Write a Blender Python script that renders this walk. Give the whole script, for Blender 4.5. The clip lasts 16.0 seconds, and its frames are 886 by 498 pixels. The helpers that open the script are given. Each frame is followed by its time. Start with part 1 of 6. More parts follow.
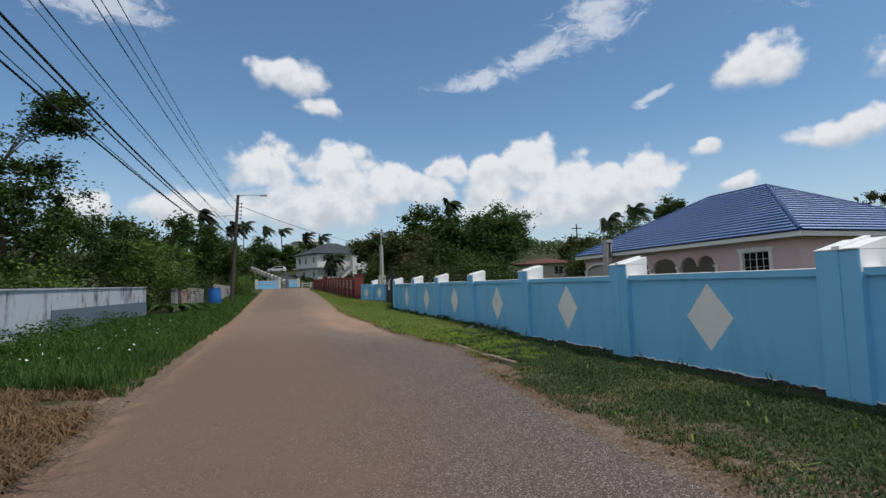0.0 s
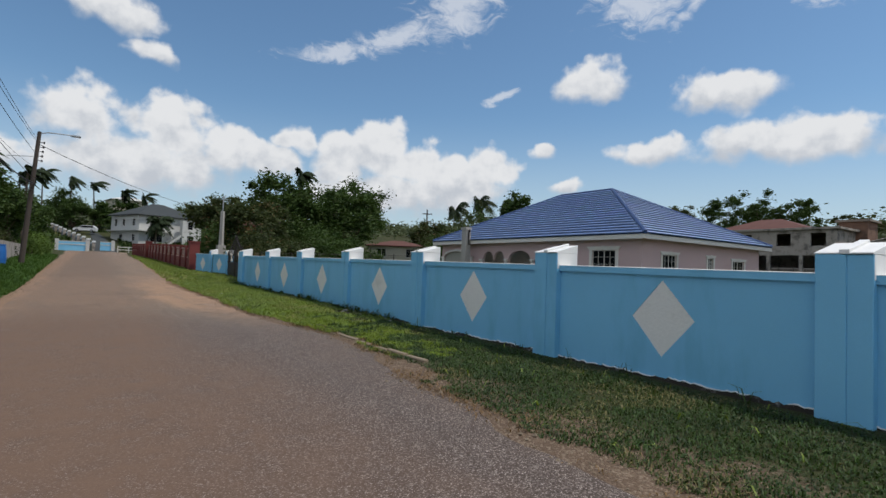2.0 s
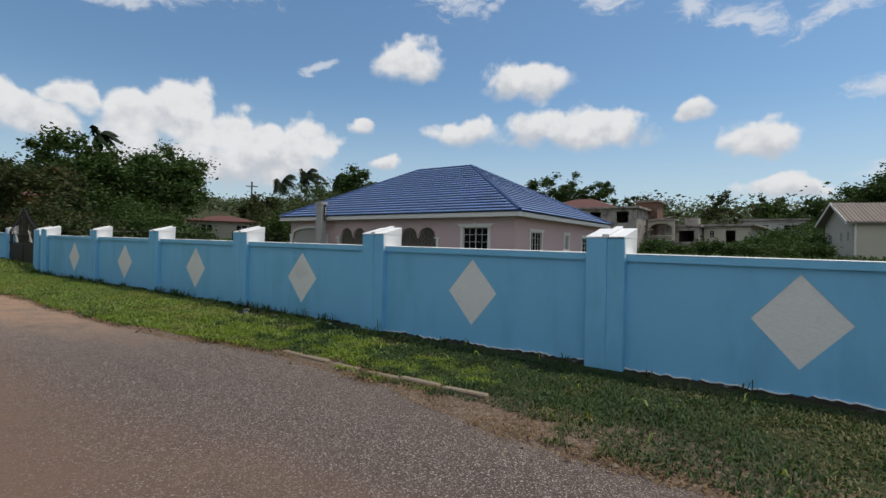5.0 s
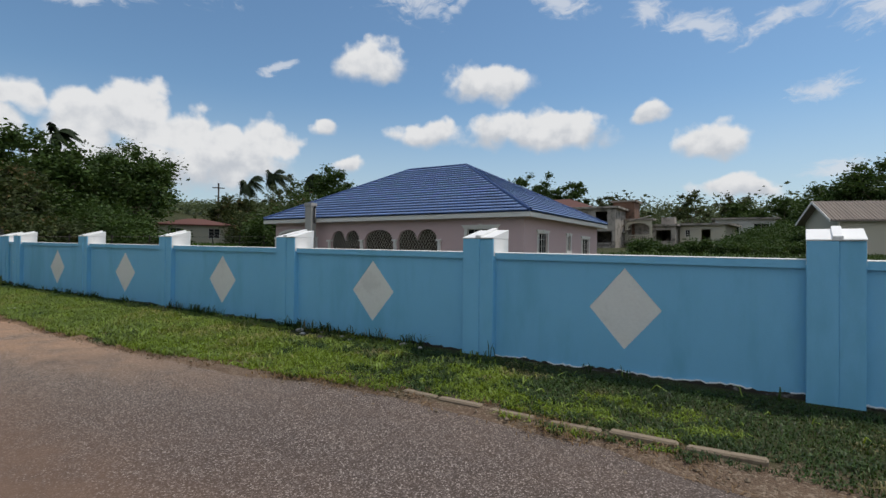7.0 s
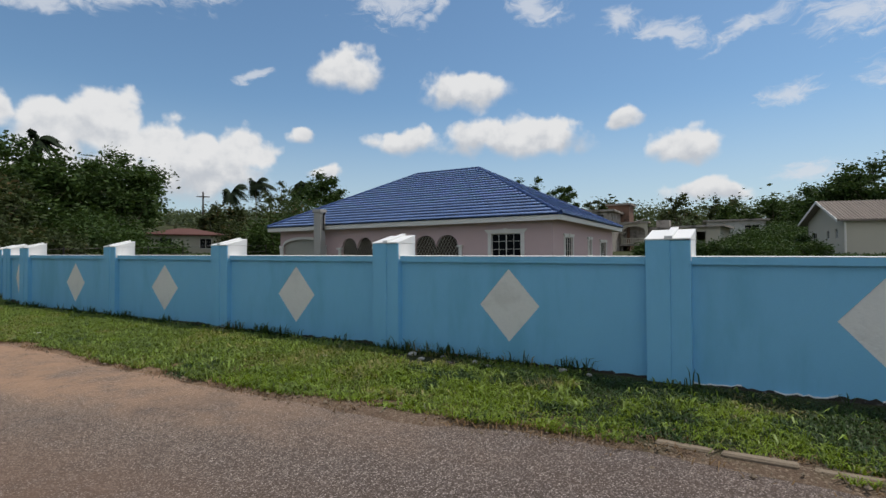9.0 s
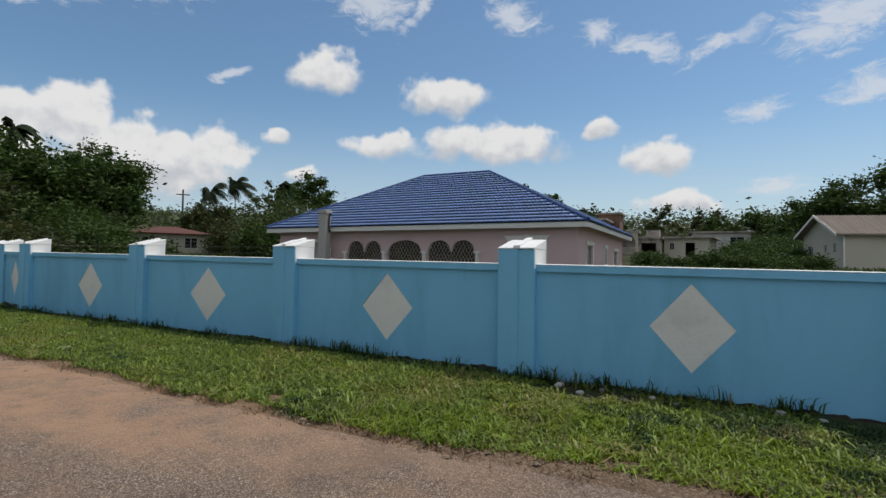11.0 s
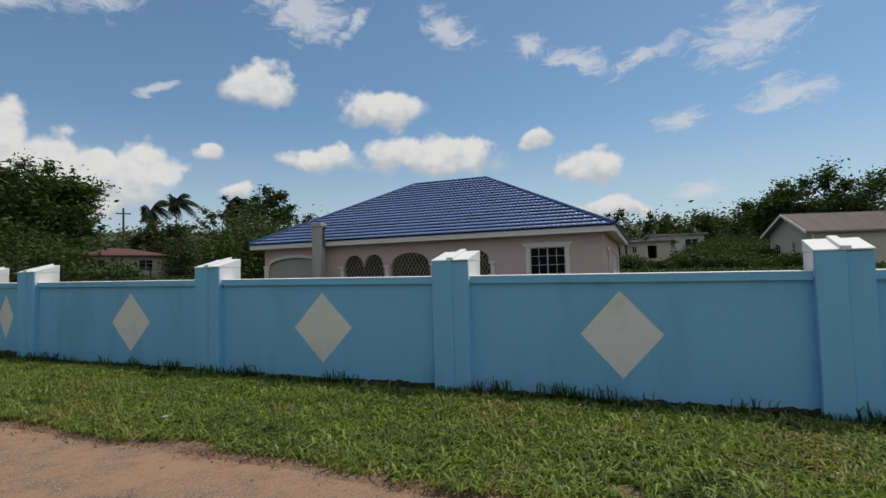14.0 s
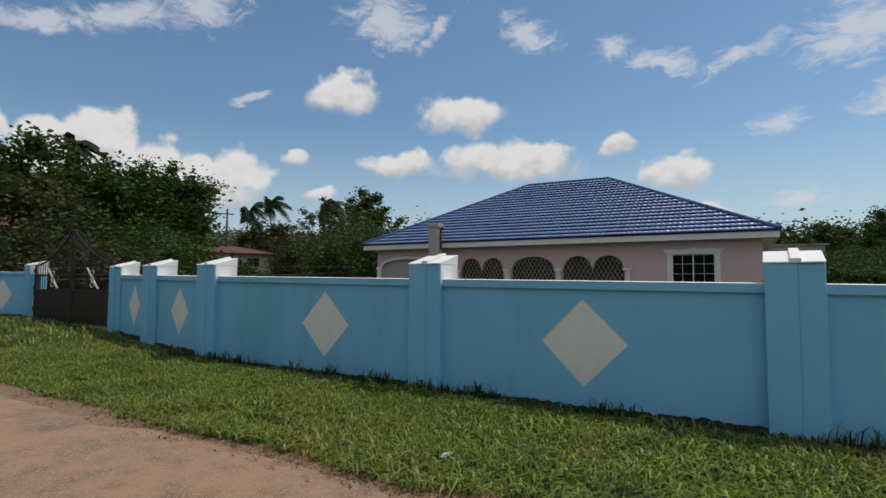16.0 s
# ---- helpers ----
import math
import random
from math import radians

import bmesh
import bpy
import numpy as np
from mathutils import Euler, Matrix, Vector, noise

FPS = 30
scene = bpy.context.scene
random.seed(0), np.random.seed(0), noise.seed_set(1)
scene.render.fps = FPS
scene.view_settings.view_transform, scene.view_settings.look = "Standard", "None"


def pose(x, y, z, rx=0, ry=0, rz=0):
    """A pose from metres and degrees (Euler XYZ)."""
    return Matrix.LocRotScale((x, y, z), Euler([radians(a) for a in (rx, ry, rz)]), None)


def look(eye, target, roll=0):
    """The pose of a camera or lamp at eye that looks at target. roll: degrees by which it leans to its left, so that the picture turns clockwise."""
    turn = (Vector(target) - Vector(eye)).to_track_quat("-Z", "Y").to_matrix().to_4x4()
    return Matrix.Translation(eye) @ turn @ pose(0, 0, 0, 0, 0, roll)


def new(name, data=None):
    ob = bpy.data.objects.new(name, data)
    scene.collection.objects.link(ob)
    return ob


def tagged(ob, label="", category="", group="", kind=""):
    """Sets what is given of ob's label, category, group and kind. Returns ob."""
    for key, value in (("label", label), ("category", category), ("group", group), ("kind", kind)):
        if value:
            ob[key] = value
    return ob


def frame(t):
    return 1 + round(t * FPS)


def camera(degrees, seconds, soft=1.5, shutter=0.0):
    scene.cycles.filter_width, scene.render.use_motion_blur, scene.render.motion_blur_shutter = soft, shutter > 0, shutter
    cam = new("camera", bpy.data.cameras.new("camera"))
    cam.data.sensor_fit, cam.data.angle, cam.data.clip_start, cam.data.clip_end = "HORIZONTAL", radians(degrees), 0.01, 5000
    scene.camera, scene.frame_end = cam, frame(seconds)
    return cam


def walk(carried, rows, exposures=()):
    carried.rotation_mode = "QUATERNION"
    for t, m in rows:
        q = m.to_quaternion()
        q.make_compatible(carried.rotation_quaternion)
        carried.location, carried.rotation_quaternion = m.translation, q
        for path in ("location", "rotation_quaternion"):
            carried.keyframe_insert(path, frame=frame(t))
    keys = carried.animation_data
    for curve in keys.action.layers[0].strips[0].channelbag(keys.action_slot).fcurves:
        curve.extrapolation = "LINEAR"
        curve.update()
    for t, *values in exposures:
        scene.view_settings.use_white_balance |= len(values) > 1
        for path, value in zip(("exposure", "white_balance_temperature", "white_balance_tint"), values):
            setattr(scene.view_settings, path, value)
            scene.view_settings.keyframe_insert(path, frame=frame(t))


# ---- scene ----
cam = camera(79.0, 16.0)
PATH = [
    (0, (0.584, 0.077, 1.516), (1.153, 1.988, 1.666), -1.8),
    (0.5, (0.544, 0.531, 1.482), (1.265, 2.39, 1.63), -0.7),
    (1, (0.409, 1.082, 1.492), (1.307, 2.865, 1.599), 1.1),
    (1.5, (0.349, 1.656, 1.502), (1.347, 3.388, 1.581), 0.7),
    (2, (0.329, 2.324, 1.514), (1.422, 3.997, 1.594), 2.0),
    (2.5, (0.287, 2.959, 1.546), (1.443, 4.589, 1.627), 1.5),
    (3, (0.182, 3.632, 1.563), (1.375, 5.235, 1.66), 1.7),
    (3.5, (0.055, 4.242, 1.597), (1.383, 5.736, 1.687), 1.1),
    (4, (0.021, 4.903, 1.62), (1.431, 6.319, 1.708), 1.8),
    (4.5, (-0.1, 5.534, 1.634), (1.416, 6.838, 1.667), 1.7),
    (7, (-0.134, 8.984, 1.697), (1.525, 10.101, 1.712), 0.6),
    (7.5, (-0.192, 9.684, 1.708), (1.485, 10.773, 1.73), 0.6),
    (8, (-0.175, 10.38, 1.7), (1.52, 11.441, 1.73), -0.5),
    (8.5, (-0.231, 11.106, 1.7), (1.468, 12.161, 1.737), -0.5),
    (9, (-0.168, 11.786, 1.694), (1.531, 12.839, 1.734), -0.4),
    (11.5, (-0.03, 15.098, 1.753), (1.736, 16.034, 1.819), 0.9),
    (12, (-0.023, 15.773, 1.774), (1.766, 16.665, 1.842), 0.9),
    (12.5, (0.09, 16.432, 1.788), (1.902, 17.276, 1.856), 1.5),
    (13, (0.063, 17.097, 1.818), (1.908, 17.863, 1.898), 0.7),
    (13.5, (0.222, 17.783, 1.816), (2.068, 18.549, 1.912), -0.2),
    (14, (0.205, 18.514, 1.81), (2.041, 19.299, 1.912), -1.6),
    (14.5, (0.266, 19.21, 1.818), (2.061, 20.084, 1.93), -2.1),
    (15, (0.288, 19.933, 1.822), (1.989, 20.978, 1.945), -1.6),
    (15.5, (0.455, 20.627, 1.809), (2.151, 21.679, 1.937), -1.4),
    (16, (0.501, 21.342, 1.809), (2.21, 22.374, 1.934), 0.2),
]
walk(cam, [(t, look(eye, target, roll)) for t, eye, target, roll in PATH],
     [(0, -0.12, 6400, 10), (3, -0.14, 6550, 10), (9, -0.15, 6600, 10), (11.5, -0.19, 6700, 10), (12.5, -0.27, 6720, 10), (16, -0.28, 6740, 10)])

# ---------- world, sun ----------
SUN_DIR = Vector((0.33, -0.27, 0.90)).normalized()
world = bpy.data.worlds.new("world")
scene.world = world
world.use_nodes = True
wt = world.node_tree
for n in list(wt.nodes):
    wt.nodes.remove(n)

# clouds as azimuth (from +y towards +x), elevation and half sizes in degrees
CLOUD_BANKS = [(-1.7, 12.7, 3.7, 3.1), (5.7, 12.9, 3.9, 3.2), (11.1, 10.8, 3.3, 2.6), (3.3, 8.8, 10.1, 3.2), (17.2, 12.7, 2.7, 1.5),
               (26.0, 12.4, 3.9, 3.2), (22.0, 11.2, 3.8, 2.8), (26.1, 7.9, 10.2, 3.0), (33.4, 10.0, 2.9, 2.3), (37.6, 10.9, 3.3, 2.8),
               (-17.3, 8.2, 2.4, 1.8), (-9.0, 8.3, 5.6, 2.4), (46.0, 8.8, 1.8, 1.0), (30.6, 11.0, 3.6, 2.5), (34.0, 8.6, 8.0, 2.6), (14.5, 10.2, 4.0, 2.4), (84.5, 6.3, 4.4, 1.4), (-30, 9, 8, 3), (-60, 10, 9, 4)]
CLOUD_PUFFS = [(0.6, 21.6, 4.2, 2.1), (3.8, 18.9, 2.5, 1.4), (48.2, 19.2, 4.6, 2.2), (60.6, 17.4, 5.4, 2.4), (65.8, 12.4, 8.5, 2.6),
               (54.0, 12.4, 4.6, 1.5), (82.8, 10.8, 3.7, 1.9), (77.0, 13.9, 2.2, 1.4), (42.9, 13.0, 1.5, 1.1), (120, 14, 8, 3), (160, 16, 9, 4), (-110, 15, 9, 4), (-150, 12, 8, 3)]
# streaks carry the angle at which they rise as a fifth number
CLOUD_WISPS = [(-16.7, 25.8, 6.5, 2.2, 0), (33.8, 26.2, 6.2, 2.5, 16), (27.5, 23.6, 5.2, 1.3, 20), (21.0, 21.6, 5.4, 0.9, 6), (38.8, 17.7, 2.1, 0.7, 18),
               (52.6, 26.0, 5.0, 3.0, 0), (57.6, 25.3, 3.2, 0.8, 38), (68.0, 25.3, 3.9, 1.7, -32), (76.8, 23.0, 2.4, 1.5, 0), (81.2, 21.6, 4.6, 1.2, -20),
               (88.4, 20.6, 4.9, 1.0, 15), (97.5, 21.2, 5.0, 3.2, 12), (91.4, 14.7, 3.0, 1.0, 8), (100.1, 15.3, 4.4, 1.6, 5), (92.7, 7.6, 3.2, 1.1, 0),
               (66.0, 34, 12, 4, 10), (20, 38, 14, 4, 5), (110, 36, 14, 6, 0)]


class Graph:
    """Short names for adding nodes to one tree."""

    def __init__(self, tree):
        self.tree = tree

    def add(self, kind, ins=None, **props):
        n = self.tree.nodes.new(kind)
        for k, v in props.items():
            setattr(n, k, v)
        for k, v in (ins or {}).items():
            if isinstance(v, bpy.types.NodeSocket):
                self.tree.links.new(v, n.inputs[k])
            else:
                n.inputs[k].default_value = v
        return n

    def math(self, op, a, b=0.0, c=None, clamp=False):
        ins = {0: a, 1: b}
        if c is not None:
            ins[2] = c
        return self.add("ShaderNodeMath", ins, operation=op, use_clamp=clamp).outputs[0]

    def vec(self, op, a, b=(0, 0, 0)):
        n = self.add("ShaderNodeVectorMath", {0: a, 1: b}, operation=op)
        return n.outputs["Value"] if op in ("LENGTH", "DOT_PRODUCT", "DISTANCE") else n.outputs[0]

    def noise(self, vector, scale, detail=4.0, rough=0.55, distort=0.0):
        return self.add("ShaderNodeTexNoise", {"Vector": vector, "Scale": scale, "Detail": detail, "Roughness": rough, "Distortion": distort})

    def step(self, value, lo, hi, to_lo=0.0, to_hi=1.0):
        return self.add("ShaderNodeMapRange", {0: value, 1: lo, 2: hi, 3: to_lo, 4: to_hi}, interpolation_type="SMOOTHSTEP").outputs[0]

    def mix(self, fac, a, b):
        n = self.add("ShaderNodeMix", data_type="RGBA")
        for key, v in ((0, fac), (6, a), (7, b)):
            if isinstance(v, bpy.types.NodeSocket):
                self.tree.links.new(v, n.inputs[key])
            else:
                n.inputs[key].default_value = v if key == 0 else (*v[:3], 1.0)
        return n.outputs[2]


def build_sky():
    g = Graph(wt)
    co = g.add("ShaderNodeTexCoord").outputs["Generated"]
    sky = g.add("ShaderNodeTexSky", sky_type="NISHITA", sun_disc=False, sun_elevation=math.asin(SUN_DIR.z),
                sun_rotation=math.atan2(SUN_DIR.x, SUN_DIR.y), altitude=50.0, air_density=1.0, dust_density=0.6, ozone_density=2.0)
    sep = g.add("ShaderNodeSeparateXYZ", {0: co})
    az = g.math("MULTIPLY", g.math("ARCTAN2", sep.outputs[0], sep.outputs[1]), 57.29578)
    el = g.math("MULTIPLY", g.math("ARCSINE", sep.outputs[2]), 57.29578)
    here = g.add("ShaderNodeCombineXYZ", {0: az, 1: el}).outputs[0]
    warp = g.vec("SUBTRACT", g.noise(here, 0.22, 3.5, 0.5).outputs["Color"], (0.5, 0.5, 0.5))
    bent = g.vec("ADD", here, g.vec("MULTIPLY", warp, (4.2, 3.0, 0)))
    fine = g.noise(here, 0.42, 6.0, 0.50).outputs[0]
    streak = g.noise(g.vec("MULTIPLY", bent, (0.45, 1.0, 1.0)), 0.9, 9.0, 0.68, 0.6).outputs[0]

    def field(clouds, at):
        top = total = lifted = None
        for a, e, rx, ry, *turn in clouds:
            off = g.vec("SUBTRACT", at, (a, e, 0))
            if turn and turn[0]:
                off = g.add("ShaderNodeVectorRotate", {"Vector": off, "Angle": radians(-turn[0])}, rotation_type="Z_AXIS").outputs[0]
            off = g.vec("MULTIPLY", off, (1 / rx, 1 / ry, 0))
            v = g.math("SUBTRACT", 1.0, g.vec("LENGTH", off))
            top = v if top is None else g.math("MAXIMUM", top, v)
            w = g.math("MAXIMUM", g.math("ADD", v, 0.35), 0.0)
            h = g.math("MULTIPLY", w, g.add("ShaderNodeSeparateXYZ", {0: off}).outputs[1])
            total = w if total is None else g.math("ADD", total, w)
            lifted = h if lifted is None else g.math("ADD", lifted, h)
        return top, g.math("DIVIDE", lifted, g.math("MAXIMUM", total, 0.02))

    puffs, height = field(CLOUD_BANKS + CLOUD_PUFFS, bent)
    body = g.math("ADD", puffs, g.math("MULTIPLY", g.math("SUBTRACT", fine, 0.5), 1.2))
    # crisp heaped tops, feathered undersides
    body = g.math("ADD", body, g.math("MULTIPLY", g.math("MINIMUM", height, 0.0), 0.10))
    cover = g.step(body, -0.06, g.step(height, -0.6, 0.5, 0.62, 0.30))
    wisps, _ = field(CLOUD_WISPS, bent)
    thin = g.math("ADD", wisps, g.math("MULTIPLY", g.math("SUBTRACT", streak, 0.5), 2.6))
    veil = g.math("MULTIPLY", g.step(thin, -0.05, 0.85), 0.72)
    low = g.step(el, 0.0, 17.0, 0.62, 0.0)
    lump = g.noise(g.vec("ADD", here, (0.5, -0.9, 0)), 0.5, 5.0, 0.52).outputs[0]
    lit = g.math("ADD", height, g.math("MULTIPLY", g.math("SUBTRACT", lump, 0.5), 2.4))
    shade = g.step(lit, -0.75, 0.45, 1.0, 0.0)
    # unseen broken cloud is added overhead and behind the walker, whitening the fill light
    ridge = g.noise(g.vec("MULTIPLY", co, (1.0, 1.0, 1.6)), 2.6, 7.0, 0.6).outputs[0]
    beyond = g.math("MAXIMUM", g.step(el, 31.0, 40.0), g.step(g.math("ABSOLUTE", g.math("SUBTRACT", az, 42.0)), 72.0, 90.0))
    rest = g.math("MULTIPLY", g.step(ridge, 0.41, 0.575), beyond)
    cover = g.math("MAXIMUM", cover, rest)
    puff_colour = g.mix(shade, (8.4, 8.55, 8.75), (5.7, 6.1, 6.7))
    sky_colour = g.mix(low, g.vec("MULTIPLY", sky.outputs[0], (1.0, 1.21, 1.27)), (6.2, 7.0, 7.7))
    col = g.mix(veil, sky_colour, (7.4, 7.8, 8.5))
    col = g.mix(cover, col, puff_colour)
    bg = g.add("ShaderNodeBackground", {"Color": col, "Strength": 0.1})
    g.tree.links.new(bg.outputs[0], g.add("ShaderNodeOutputWorld").inputs[0])


build_sky()
sun_data = bpy.data.lights.new("sun", "SUN")
sun_data.energy, sun_data.angle, sun_data.color = 3.1, radians(0.6), (1.0, 0.95, 0.88)
new("sun", sun_data).matrix_world = look(SUN_DIR * 50, (0, 0, 0))

# ---------- materials ----------


def material(name, base, rough=0.7, vary=0.12, scale=3.0, fine=40.0, bump=0.3, metal=0.0, second=None, amount=0.0, stain_scale=0.7, spec=0.4, each=0.0, island=0.0, coat=0.0, run=1.0):
    """A painted or natural surface: colour varied at two scales, a second colour in soft patches, fine relief."""
    m = bpy.data.materials.new(name)
    m.use_nodes = True
    m.node_tree.nodes.clear()
    g = Graph(m.node_tree)
    at = g.add("ShaderNodeNewGeometry").outputs["Position"]
    big, small = g.noise(at, scale, 5.0), g.noise(at, fine, 3.0)
    col = g.mix(big.outputs[0], [c * (1 - vary) for c in base], [c * (1 + vary) for c in base])
    col = g.mix(g.step(small.outputs[0], 0.35, 0.75, 0.0, 0.5), col, [c * (1 - vary * 1.2) for c in base])
    if second:
        patch = g.step(g.noise(g.vec("MULTIPLY", at, (1.0, 1.0, run)), stain_scale, 7.0, 0.66).outputs[0], 0.62 - amount * 0.4, 0.80 - amount * 0.3)
        col = g.mix(patch, col, second)
    if each:
        r = g.add("ShaderNodeObjectInfo").outputs["Random"]
        col = g.add("ShaderNodeHueSaturation", {"Color": col, "Value": g.step(r, 0, 1, 1 - each, 1 + each)}).outputs[0]
    if island:
        r = g.add("ShaderNodeNewGeometry").outputs["Random Per Island"]
        col = g.add("ShaderNodeHueSaturation", {"Color": col, "Value": g.math("MULTIPLY_ADD", r, 2 * island, 1 - island), "Hue": g.math("MULTIPLY_ADD", r, 0.03, 0.485)}).outputs[0]
    b = g.add("ShaderNodeBsdfPrincipled", {"Base Color": col, "Roughness": rough, "Metallic": metal, "Specular IOR Level": spec, "Coat Weight": coat, "Coat Roughness": 0.45})
    if bump:
        n = g.add("ShaderNodeBump", {"Height": small.outputs[0], "Strength": bump, "Distance": 0.01})
        g.tree.links.new(n.outputs[0], b.inputs["Normal"])
    g.tree.links.new(b.outputs[0], g.add("ShaderNodeOutputMaterial").inputs[0])
    return m


def leaf_material(name, base, vary=0.45, through_light=0.25, dry=None, rough=0.7, spec=0.2):
    m = bpy.data.materials.new(name)
    m.use_nodes = True
    m.node_tree.nodes.clear()
    g = Graph(m.node_tree)
    geo = g.add("ShaderNodeNewGeometry")
    r = geo.outputs["Random Per Island"]
    patch = g.noise(geo.outputs["Position"], 0.9, 4.0).outputs[0]
    col = g.mix(r, [c * (1 - vary) for c in base], [c * (1 + vary) for c in base])
    col = g.mix(g.step(patch, 0.4, 0.7, 0.0, 0.5), col, (base[0] * 1.4, base[1] * 1.22, base[2] * 0.7))
    col = g.mix(g.step(patch, 0.30, 0.48, 0.55, 0.0), col, [c * 0.55 for c in base])
    if dry:
        col = g.mix(g.step(g.math("MULTIPLY", r, g.step(patch, 0.4, 0.65)), 0.55, 0.75), col, dry)
    d = g.add("ShaderNodeBsdfPrincipled", {"Base Color": col, "Roughness": rough, "Specular IOR Level": spec})
    t = g.add("ShaderNodeBsdfTranslucent", {"Color": g.mix(0.5, col, (base[0] * 2.0, base[1] * 1.9, base[2] * 0.8))})
    s = g.add("ShaderNodeMixShader", {0: through_light, 1: d.outputs[0], 2: t.outputs[0]})
    g.tree.links.new(s.outputs[0], g.add("ShaderNodeOutputMaterial").inputs[0])
    return m


def road_material():
    m = bpy.data.materials.new("worn_asphalt")
    m.use_nodes = True
    m.node_tree.nodes.clear()
    g = Graph(m.node_tree)
    at = g.add("ShaderNodeNewGeometry").outputs["Position"]
    x = g.add("ShaderNodeSeparateXYZ", {0: at}).outputs[0]
    broad = g.noise(g.vec("MULTIPLY", at, (1.0, 0.35, 1.0)), 0.55, 6.0, 0.6).outputs[0]
    mid = g.noise(at, 3.0, 6.0, 0.65).outputs[0]
    stones = g.add("ShaderNodeTexVoronoi", {"Vector": at, "Scale": 98.0, "Randomness": 1.0})
    stone_tone = g.add("ShaderNodeSeparateColor", {0: stones.outputs["Color"]}).outputs[0]
    grey = g.mix(g.step(stone_tone, 0.35, 1.0), (0.060, 0.047, 0.042), (0.29, 0.243, 0.222))
    grey = g.mix(g.step(stone_tone, 0.84, 0.97), grey, (0.46, 0.40, 0.365))
    along = g.add("ShaderNodeSeparateXYZ", {0: at}).outputs[1]
    # farther on the gravel is beige, and lightened too for stronger sun there
    grey = g.mix(g.step(along, 12.0, 19.0, 0.0, 0.55), grey, g.mix(stone_tone, (0.21, 0.16, 0.115), (0.48, 0.385, 0.295)))
    grey = g.mix(g.step(stones.outputs["Distance"], 0.25, 0.62, 0.0, 0.6), grey, (0.052, 0.040, 0.034))
    dust = g.mix(mid, (0.108, 0.066, 0.044), (0.170, 0.108, 0.074))
    clay = g.mix(mid, (0.275, 0.165, 0.100), (0.39, 0.250, 0.162))
    drift = g.math("ADD", x, g.math("MULTIPLY", g.math("SUBTRACT", broad, 0.5), 3.4))
    in_dust = g.math("MULTIPLY", g.step(drift, 0.5, 3.2, 1.0, 0.15), g.step(g.math("ADD", mid, g.math("MULTIPLY", g.math("SUBTRACT", stone_tone, 0.5), -0.3)), 0.2, 0.5, 0.55, 0.99))
    in_dust = g.math("MULTIPLY", in_dust, g.step(along, 13.0, 20.0, 1.0, 0.65))
    col = g.mix(in_dust, grey, dust)
    wash = g.math("ADD", g.math("ADD", x, g.math("MULTIPLY", g.math("SUBTRACT", broad, 0.5), 2.6)), g.step(along, 15.0, 22.0, 0.0, 1.1))
    in_clay = g.math("MULTIPLY", g.math("MULTIPLY", g.step(wash, 2.7, 3.6), g.step(mid, 0.3, 0.55, 0.55, 1.0)), g.math("MULTIPLY", g.math("MULTIPLY", g.step(along, 13.0, 21.0, 0.06, 1.0), g.step(along, 30.0, 42.0, 1.0, 0.25)), g.step(g.noise(at, 1.15, 7.0, 0.7).outputs[0], 0.44, 0.68, 1.0, 0.25)))
    in_clay2 = g.math("MULTIPLY", g.step(x, -1.75, -0.9, 0.6, 0.0), g.step(mid, 0.35, 0.6))
    col = g.mix(g.math("MULTIPLY", g.math("MULTIPLY", g.step(along, 14.0, 22.0, 0.0, 0.3), g.step(along, 30.0, 42.0, 1.0, 0.2)), g.step(mid, 0.3, 0.6)), col, clay)
    col = g.mix(in_clay, col, clay)
    col = g.mix(in_clay2, col, clay)
    col = g.mix(g.step(g.noise(at, 0.33, 6.0, 0.6).outputs[0], 0.55, 0.72, 0.0, 0.45), col, (0.085, 0.068, 0.060))
    speck = g.math("MULTIPLY", g.step(stone_tone, 0.0, 1.0, 0.66, 1.36), g.step(stones.outputs["Distance"], 0.3, 0.7, 1.06, 0.72))
    dry = g.math("MULTIPLY", g.math("MULTIPLY_ADD", g.step(along, 12.0, 19.0), 0.35, 0.55), g.math("MULTIPLY_ADD", in_clay, -0.6, 1.0))
    dry = g.math("MULTIPLY", dry, g.math("MULTIPLY_ADD", in_dust, -0.8, 1.0))
    col = g.add("ShaderNodeHueSaturation", {"Color": col, "Value": g.math("ADD", g.math("MULTIPLY", speck, dry), g.math("SUBTRACT", 1.0, dry))}).outputs[0]
    relief = g.math("SUBTRACT", mid, g.math("MULTIPLY", stones.outputs["Distance"], g.math("MULTIPLY_ADD", in_dust, -0.45, 0.6)))
    n = g.add("ShaderNodeBump", {"Height": relief, "Strength": 0.8, "Distance": 0.014})
    b = g.add("ShaderNodeBsdfPrincipled", {"Base Color": col, "Roughness": 0.88, "Specular IOR Level": 0.3, "Normal": n.outputs[0]})
    g.tree.links.new(b.outputs[0], g.add("ShaderNodeOutputMaterial").inputs[0])
    return m


